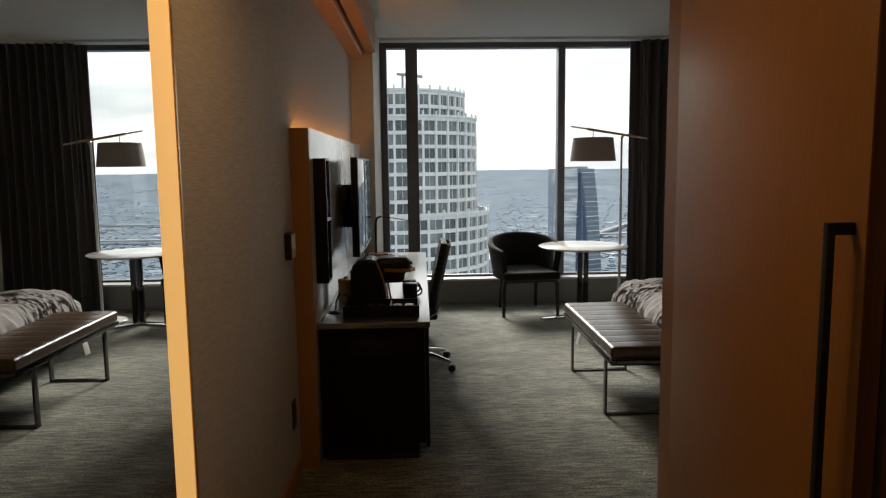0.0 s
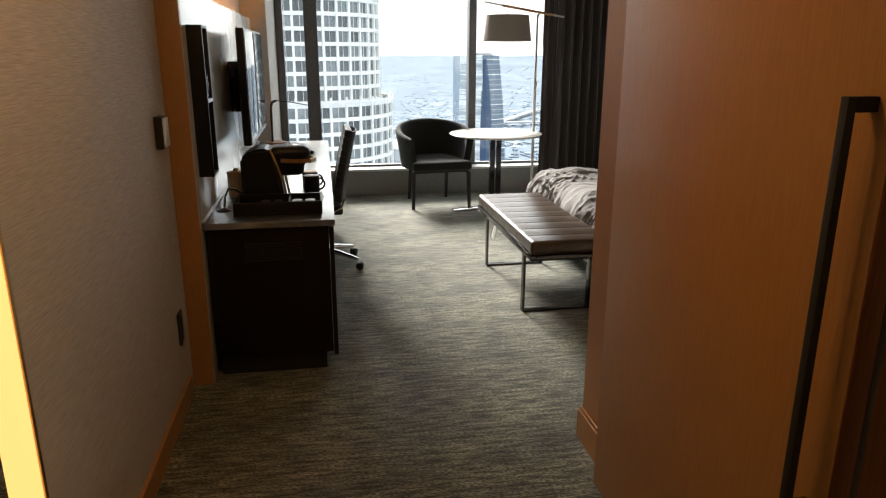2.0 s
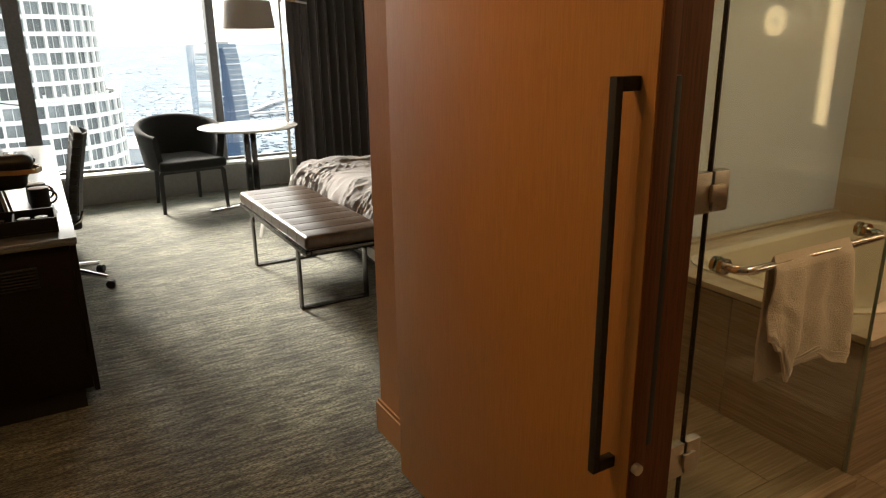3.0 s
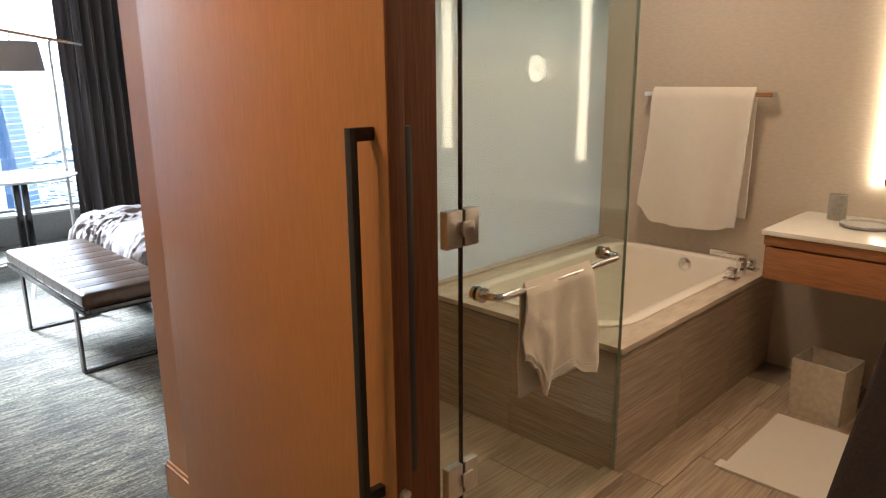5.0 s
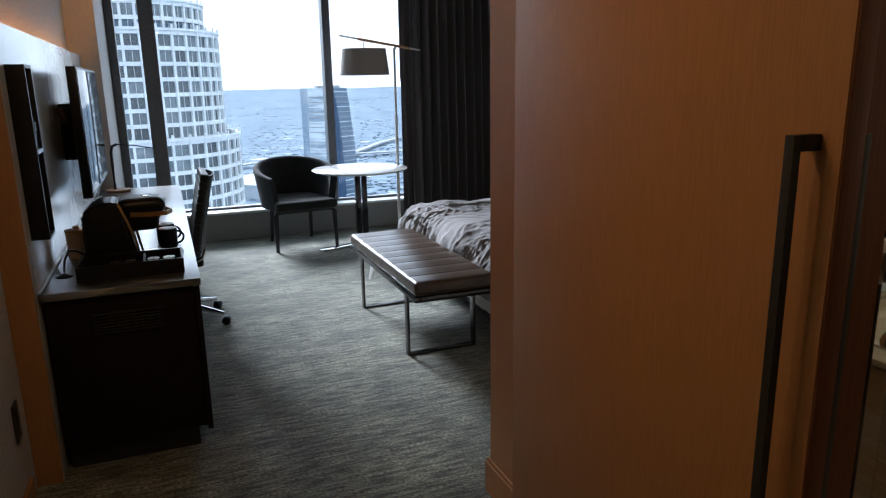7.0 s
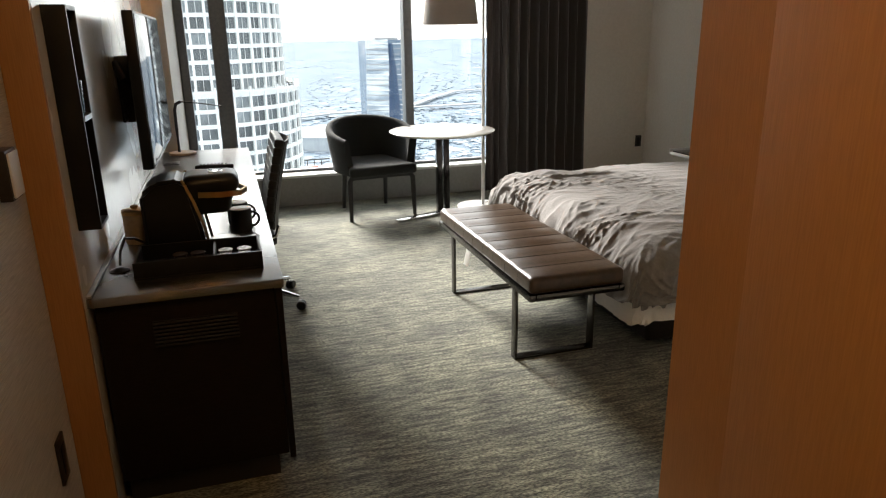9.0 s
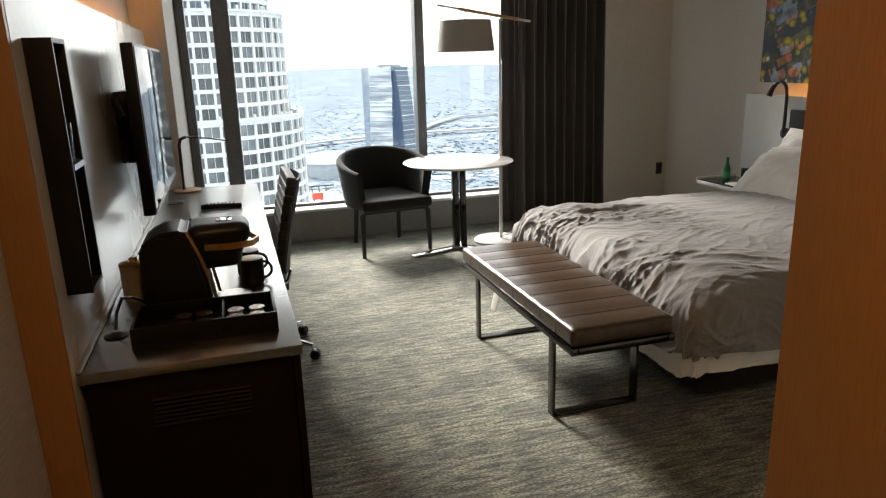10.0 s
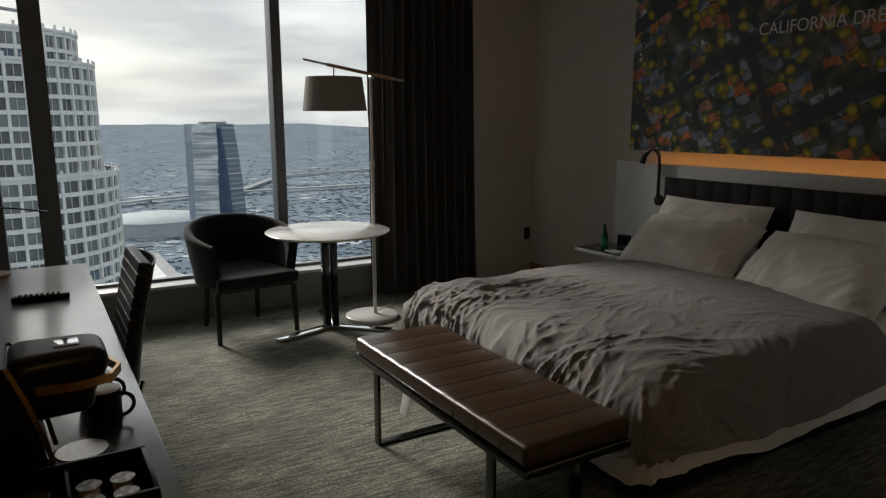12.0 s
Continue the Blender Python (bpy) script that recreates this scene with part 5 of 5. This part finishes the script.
part("cloth", grid_sheet(30, 30, lambda u, v: Vector((-0.31 + 0.62 * u, -0.36 + 0.72 * v, 0.012 + 0.004 * noise.noise(Vector((u * 5, v * 5, 1))))), 0.010), TERRY, bmat)
tagp = part("care_label", box(-0.30, -0.24, -0.39, -0.36, 0.002, 0.004), WHITE_PLASTIC, bmat)
tagp.location = (0.0, 0.75, 0.0)

rb = thing("bathrobe", "dark purple-grey robe hanging beside the bathroom doorway", "robe", at=pose(1.50, 0.62, 0))


def robe(u, v):
    a = 2 * math.pi * u
    z = 0.42 + v * 1.05
    k = 1 - 0.55 * v ** 1.5
    w = 1 + 0.10 * math.sin(a * 7) * (1 - v)
    return Vector((0.09 * k * w * math.cos(a), 0.27 * k * w * math.sin(a), z))


bm = bmesh.new()
rows_ = [[bm.verts.new(robe(i / 56, j / 16)) for i in range(56)] for j in range(17)]
for a, b in zip(rows_, rows_[1:]):
    for i in range(56):
        bm.faces.new((a[i], a[(i + 1) % 56], b[(i + 1) % 56], b[i]))
bm.faces.new(rows_[0][::-1]), bm.faces.new(rows_[-1])
part("cloth", bm, ROBE, rb)
part("hook", tube([(-0.108, -0.15, 1.52), (-0.04, -0.12, 1.50), (-0.01, -0.05, 1.49), (0, 0, 1.50), (0, 0, 1.47)], 0.007, 8), STEEL, rb)

structure("trim_shower_curb", box(WX1 + 0.001, TX0 - 0.012, 1.768, 1.852, 0.001, 0.050, 0.003), TRAVERTINE, "low stone curb under the shower glass")

# ---- stone tiles of the bathroom floor and the tub cladding ----
tf = structure("floor_bath", box(WX1 + 0.001, BX - 0.001, -0.799, 2.859, 0.0015, 0.006), material("tile_grout", (0.30, 0.25, 0.19), rough=0.8), "vein-cut beige stone tiled bathroom floor")


def slab(w, d, h):
    me = bpy.data.meshes.new("tile")
    b_ = box(0, w, 0, d, 0, h, 0.0012, 1)
    b_.to_mesh(me)
    b_.free()
    me.materials.append(TRAVERTINE)
    return me


def lay(me, parent, m, name="tile"):
    ob = new(name, me)
    ob.parent = parent
    ob.matrix_world = m
    return ob


tile = slab(0.607, 0.302, 0.006)
half_tile = slab(0.3015, 0.302, 0.006)
for r in range(12):
    y = -0.797 + r * 0.305
    x = WX1 + 0.002 - (0.305 if r % 2 else 0)
    while x < BX - 0.31:
        if x < WX1:
            lay(half_tile, tf, pose(x + 0.305, y, 0.0062))
        else:
            lay(tile, tf, pose(x, y, 0.0062))
        x += 0.610
    if BX - x > 0.304:
        lay(half_tile, tf, pose(x, y, 0.0062))
front = slab(0.518, 0.252, 0.018)
for i in range(3):
    for j in range(2):
        lay(front, tub, pose(TX0 + 0.002 + i * 0.521, TY0 + 0.018, 0.013 + j * 0.2505, 90, 0, 0), "cladding_tile")
side = slab(0.510, 0.252, 0.018)
for i in range(2):
    for j in range(2):
        lay(side, tub, pose(TX0 + 0.018, TY1 - 0.004 - i * 0.513, 0.013 + j * 0.2505, 90, 0, -90), "cladding_tile")

# ---- city outside ----
CITY_Z = -190.0
CONCRETE = material("pale_concrete", (0.72, 0.72, 0.70), (0.64, 0.64, 0.62), 0.7, scale=0.4, wear=0.06)
CITY_GLASS = material("tower_glazing", (0.21, 0.225, 0.23), (0.09, 0.105, 0.11), 0.25, scale=0.12, spread=0.5, wear=0.2, contrast=(0.4, 0.6))
SKY_GLASS = material("blue_curtain_wall", (0.12, 0.17, 0.23), (0.08, 0.12, 0.17), 0.16, scale=0.3, stretch=(0.15, 0.15, 3), wear=0.15)
# PALE_GLASS: sky reflected in glazing, put into the colour as pale streaks.
PALE_GLASS = material("sky_reflection_glass", (0.62, 0.66, 0.68), (0.26, 0.31, 0.36), 0.2, scale=0.12, stretch=(0.3, 0.3, 2.2), wear=0.15, contrast=(0.4, 0.6))
ROOFING = material("flat_roofing", (0.36, 0.36, 0.36), (0.28, 0.28, 0.28), 0.9, scale=0.3, wear=0.15)
# City and tree colours carry the blue-grey of distant haze.
CITY = material("hazed_city_blocks", (0.31, 0.345, 0.385), (0.14, 0.172, 0.21), 0.9, scale=0.05, wear=0.2)
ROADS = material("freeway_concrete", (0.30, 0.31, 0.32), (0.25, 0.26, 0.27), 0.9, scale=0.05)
TREES = material("hazed_street_trees", (0.085, 0.115, 0.145), (0.065, 0.092, 0.120), 0.9, scale=0.1)


def ground_material():
    m = bpy.data.materials.new("hazed_city_ground")
    m.use_nodes = True
    n, l = m.node_tree.nodes, m.node_tree.links
    b = n["Principled BSDF"]
    tc = n.new("ShaderNodeTexCoord")
    v = n.new("ShaderNodeTexVoronoi")
    v.inputs["Scale"].default_value = 0.055
    l.new(tc.outputs["Object"], v.inputs["Vector"])
    sep = n.new("ShaderNodeSeparateColor")
    l.new(v.outputs["Color"], sep.inputs[0])
    r = n.new("ShaderNodeValToRGB")
    e = r.color_ramp.elements
    # Ground tones have the haze of the distance mixed into their blue-grey.
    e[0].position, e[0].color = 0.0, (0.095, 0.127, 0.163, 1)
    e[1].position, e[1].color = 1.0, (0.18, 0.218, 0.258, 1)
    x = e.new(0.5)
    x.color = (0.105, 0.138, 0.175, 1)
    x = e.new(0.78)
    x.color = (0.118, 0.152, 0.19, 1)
    l.new(sep.outputs[0], r.inputs["Fac"])
    nz = n.new("ShaderNodeTexNoise")
    nz.inputs["Scale"].default_value, nz.inputs["Detail"].default_value = 0.006, 9
    l.new(tc.outputs["Object"], nz.inputs["Vector"])
    r2 = n.new("ShaderNodeValToRGB")
    e = r2.color_ramp.elements
    e[0].position, e[0].color, e[1].position, e[1].color = 0.35, (0.80, 0.84, 0.88, 1), 0.66, (1.22, 1.20, 1.17, 1)
    l.new(nz.outputs["Fac"], r2.inputs["Fac"])
    mx = n.new("ShaderNodeMixRGB")
    mx.blend_type = "MULTIPLY"
    mx.inputs[0].default_value = 1
    l.new(r.outputs[0], mx.inputs[1]), l.new(r2.outputs[0], mx.inputs[2])
    l.new(mx.outputs[0], b.inputs["Base Color"])
    b.inputs["Roughness"].default_value = 1.0
    return m




def terrain(x, y):
    """The plain is flat near by and climbs gently towards far foothills."""
    k = max((y - 2300) / 2600, 0)
    return CITY_Z + 168 * k ** 1.5 + (8 * noise.noise(Vector((x / 500, 0, 2))) + 4 * noise.noise(Vector((x / 160, 0, 5)))) * k ** 3


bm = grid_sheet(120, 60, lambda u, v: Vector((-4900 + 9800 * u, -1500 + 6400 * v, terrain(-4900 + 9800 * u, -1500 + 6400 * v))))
tagged(finish(bm, "ground", ground_material()), "city plain far below the window, haze painted blue-grey", "ground", kind="structure")

rng = random.Random(7)


def add_box(vs, fs, cx, cy, w, d, h, ang, z0=CITY_Z):
    c, s_ = math.cos(ang), math.sin(ang)
    k = len(vs)
    for z in (z0, z0 + h):
        for x, y in ((-w, -d), (w, -d), (w, d), (-w, d)):
            vs.append((cx + (x * c - y * s_) / 2, cy + (x * s_ + y * c) / 2, z))
    fs += [(k, k + 1, k + 5, k + 4), (k + 1, k + 2, k + 6, k + 5), (k + 2, k + 3, k + 7, k + 6), (k + 3, k, k + 4, k + 7), (k + 4, k + 5, k + 6, k + 7)]


def blocks(name, label, mat, count, near, far, size, height, lean=0.0):
    vs, fs = [], []
    for _ in range(count):
        y = near * (far / near) ** rng.random()
        x = y * rng.uniform(-0.35, 0.75)
        if 40 < y < 330:
            continue
        if lean * noise.noise(Vector((x / 210, y / 420, 4.0))) + 0.6 * lean * noise.noise(Vector((x / 70, y / 130, 8.0))) < -0.02:
            continue
        w = rng.uniform(*size)
        add_box(vs, fs, x, y, w, w * rng.uniform(0.5, 1.6), rng.uniform(*height), 0.35 + rng.choice((0, 0, 0, 0.3)), terrain(x, y))
    me = bpy.data.meshes.new(name)
    me.from_pydata(vs, [], fs)
    me.materials.append(mat)
    return tagged(new(name, me), label, "buildings", kind="stuff")


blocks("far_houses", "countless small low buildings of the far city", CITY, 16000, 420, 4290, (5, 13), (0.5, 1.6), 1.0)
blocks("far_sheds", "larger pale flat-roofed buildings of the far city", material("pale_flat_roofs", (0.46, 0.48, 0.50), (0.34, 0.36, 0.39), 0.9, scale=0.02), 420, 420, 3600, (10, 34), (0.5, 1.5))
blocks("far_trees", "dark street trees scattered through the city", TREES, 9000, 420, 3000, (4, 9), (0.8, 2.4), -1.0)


def strip(name, label, pts, w, h):
    t = thing(name, label, "road")
    bm = tube([(x, y, CITY_Z + h) for x, y in pts], 0, flat=(w, 1.5))
    for x, y in pts[1:-1]:
        box(x - 1.5, x + 1.5, y - 2.5, y + 2.5, CITY_Z, CITY_Z + h - 1.6, bm=bm)
    part("deck", bm, ROADS, t, smooth=False)


strip("freeway", "pale elevated freeway curving through the city", [(-300, 1500), (60, 1640), (240, 1760), (450, 1830), (900, 1850), (1700, 1800)], 11, 9)
strip("freeway_ramp", "pale freeway branch in the far city", [(450, 1820), (640, 2150), (760, 2320), (1300, 2500)], 9, 8)
strip("avenue_bridge", "straight pale avenue viaduct", [(500, 1000), (900, 1500), (1400, 2100)], 9, 4)

ARENA = material("arena_metal", (0.38, 0.41, 0.43), (0.31, 0.34, 0.36), 0.7, scale=0.1, wear=0.15)
st = thing("arena", "wide low arena with a pale curved roof", "arena", at=pose(185, 1290, CITY_Z))
part("wall", lathe([(0, 0), (78, 0), (78, 24), (0, 24)], 48), ARENA, st)
part("roof", lathe([(80, 24), (70, 29), (40, 33), (0, 34), (0, 24.2)], 48), ARENA, st)

# round-fronted white tower
tw = thing("office_tower", "tall round white office tower with a grid of dark windows", "tower", at=pose(-6.3, 203, 0))
TIERS = ((26.2, CITY_Z, -11.0), (22.8, -11.0, 14.6), (19.5, 14.6, 21.6))
FH, COLS = 3.58, 38
pane_mesh = None
count = 0
for R, z0, z1 in TIERS:
    part("core", lathe([(0, z0), (R - 0.75, z0), (R - 0.75, z1 - 0.4), (0, z1 - 0.4)], 64), SKY_GLASS, tw, smooth=False)
    bm = bmesh.new()
    zz = z1
    while zz > max(z0, -85):
        lathe([(R - 0.9, zz - 0.95), (R, zz - 0.95), (R, zz), (R - 0.9, zz)], 64, bm)
        zz -= FH
    part("spandrel_rings", bm, CONCRETE, tw, "white spandrel bands", smooth=False)
    bm = bmesh.new()
    for k in range(COLS):
        a = 2 * math.pi * (k + 0.5) / COLS
        m = pose(0, 0, 0, 0, 0, math.degrees(a))
        t_ = box(R - 0.85, R + 0.10, -0.30, 0.30, max(z0, -120), z1 + 0.02)
        merge(bm, t_, m)
        t_ = box(R - 0.7, R - 0.45, -0.05, 0.05, max(z0, -120), z1)
        merge(bm, t_, pose(0, 0, 0, 0, 0, math.degrees(2 * math.pi * k / COLS)))
    part("piers", bm, CONCRETE, tw, "white vertical piers", smooth=False)
    bm = lathe([(R - 0.6, z1), (R + 0.35, z1), (R + 0.35, z1 + 0.55), (R - 0.6, z1 + 0.55)], 64)
    for k in range(COLS):
        a = 2 * math.pi * (k + 0.5) / COLS
        merge(bm, box(R - 0.1, R + 0.3, -0.25, 0.25, z1 + 0.5, z1 + 1.5), pose(0, 0, 0, 0, 0, math.degrees(a)))
    part("parapet", bm, CONCRETE, tw, smooth=False)
    half_w = math.pi * (R - 0.6) / COLS - 0.25
    me = bpy.data.meshes.new("window")
    b_ = box(R - 0.66, R - 0.60, -half_w, half_w, 0.02, FH - 0.97)
    b_.to_mesh(me)
    b_.free()
    me.materials.append(CITY_GLASS)
    zz = z1 - FH
    while zz > max(z0, -36) and count < 300:
        for k in range(COLS):
            a = 360 * k / COLS
            if 196 < a < 350:
                lay(me, tw, pose(-6.3, 203, 0) @ pose(0, 0, zz, 0, 0, a), "window")
                count += 1
        zz -= FH
bm = tube([(2, -8, 22.6), (2, -8, 26.5), (4, -9, 28)], 0.35, 8)
tube([(0.5, -8, 27.2), (7.5, -9.5, 26.2)], 0.4, 8, bm)
part("roof_crane", bm, ROOFING, tw, "grey window-washing crane")

# blue glass tower
gt = thing("glass_tower", "slender blue glass tower with a curving prow", "tower", at=pose(128, 560, 0))
bm = bmesh.new()
lv = []
for i in range(15):
    k = i / 14
    z = CITY_Z + k * (189 - 0)
    bow = 7.5 * max(k - 0.40, 0) ** 2 / 0.36
    lv.append([bm.verts.new(c) for c in ((-20 + 0.25 * bow, 0, z), (-2, -15 + bow, z), (1, -15 + bow, z), (19.5 - bow, -3, z), (19 - bow, 24, z), (-20, 24, z))])
for a, b in zip(lv, lv[1:]):
    for i in range(6):
        bm.faces.new((a[i], a[(i + 1) % 6], b[(i + 1) % 6], b[i]))
bm.faces.new(lv[-1])
part("curtain_wall", bm, SKY_GLASS, gt, "blue glass curtain wall", smooth=False)
bm = bmesh.new()
for i in range(15):
    k = i / 14
    bow = 7.5 * max(k - 0.40, 0) ** 2 / 0.36
    z = CITY_Z + k * 189 + 0.3
    bm.verts.new((-20.4 + 0.25 * bow, -0.6, z)), bm.verts.new((-2.6, -15.5 + bow, z))
bm.verts.ensure_lookup_table()
for i in range(14):
    bm.faces.new((bm.verts[2 * i], bm.verts[2 * i + 1], bm.verts[2 * i + 3], bm.verts[2 * i + 2]))
# This side's brightness is a painted reflection of the sky.
part("light_facade", bm, PALE_GLASS, gt, "glass side with sky reflection painted pale", smooth=False)
for i in range(34):
    z = -4 - i * 3.9
    k = (z - CITY_Z) / 189
    bow = 7.5 * max(k - 0.40, 0) ** 2 / 0.36
    bm = tube([(-20.5 + 0.25 * bow, -0.8, z), (-2.6, -15.9 + bow, z)], 0, flat=(0.25, 0.35))
    tube([(1, -15.4 + bow, z), (19.8 - bow, -3.4, z)], 0, flat=(0.2, 0.25), bm=bm)
    part("floor_band", bm, CONCRETE if i % 3 == 0 else ROOFING, gt, smooth=False)
part("helipad", box(-12, 6, -6, 8, -1.0, 0.8), ROOFING, gt, smooth=False)
bm = bmesh.new()
fin = []
for i in range(25):
    k = i / 24
    z = CITY_Z + k * 186
    bow = 7.5 * max(k - 0.40, 0) ** 2 / 0.36
    half = 0.6 + 4.2 * math.sin(math.pi * min(max((k - 0.1) / 0.9, 0), 1)) ** 0.8
    fin.append([bm.verts.new(c) for c in ((-1.5 - half * 0.7, -15.2 + bow, z), (-0.5, -18.4 + bow, z), (half + 0.5, -15.0 + bow, z), (-0.5, -13.0 + bow, z))])
for a, b in zip(fin, fin[1:]):
    for i in range(4):
        bm.faces.new((a[i], a[(i + 1) % 4], b[(i + 1) % 4], b[i]))
bm.faces.new(fin[0][::-1]), bm.faces.new(fin[-1])
part("prow_fin", bm, material("dark_blue_fin", (0.035, 0.065, 0.12), rough=0.5, scale=1, spec=0.2), gt, "dark blue fin")

# nearby lower roof with a red hoist
lr = thing("roof_terrace", "lower grey rooftop with railing and plant deck", "building", at=pose(0, 215, -44))
part("roof", box(-40, 36, -20, 45, -60, 0), ROOFING, lr, smooth=False)
part("deck", box(4, 32, -12, 22, 0.02, 0.3), CONCRETE, lr, smooth=False)
bm = bmesh.new()
for k in range(24):
    box(-28 + k * 2.6, -27.7 + k * 2.6, 44, 44.3, 0, 2.4, bm=bm)
box(-29, 35, 44, 44.3, 2.1, 2.5, bm=bm)
box(-29, 35, 44, 44.3, 1.1, 1.3, bm=bm)
part("railing", bm, BLACK_MATTE, lr, smooth=False)
part("hoist", box(23.5, 27, 12, 14, 3.2, 5.4, 0.2), material("red_hoist", (0.55, 0.06, 0.03), rough=0.5, scale=1), lr, "red steel hoist", smooth=False)
for x in (24, 26.5):
    part("hoist_leg", box(x - 0.2, x + 0.2, 12.5, 13, 0.3, 3.19), MATS["red_hoist"], lr, smooth=False)
for x, y, w, d_, h, mt in ((70, 330, 34, 26, 62, SKY_GLASS), (118, 390, 46, 30, 50, SKY_GLASS), (58, 420, 26, 22, 70, CONCRETE), (160, 400, 40, 30, 66, SKY_GLASS), (196, 430, 30, 26, 74, PALE_GLASS)):
    ob_ = thing("office_block", "mid-rise office block with banded windows", "building", "office blocks below the window", pose(x, y, CITY_Z, 0, 0, 20))
    part("body", box(-w / 2, w / 2, -d_ / 2, d_ / 2, 0, h), mt, ob_, smooth=False)
    for k in range(int(h / 4)):
        part("floor_band", box(-w / 2 - 0.4, w / 2 + 0.4, -d_ / 2 - 0.4, d_ / 2 + 0.4, k * 4 + 2.8, k * 4 + 3.9), CONCRETE if mt is not CONCRETE else ROOFING, ob_, smooth=False)
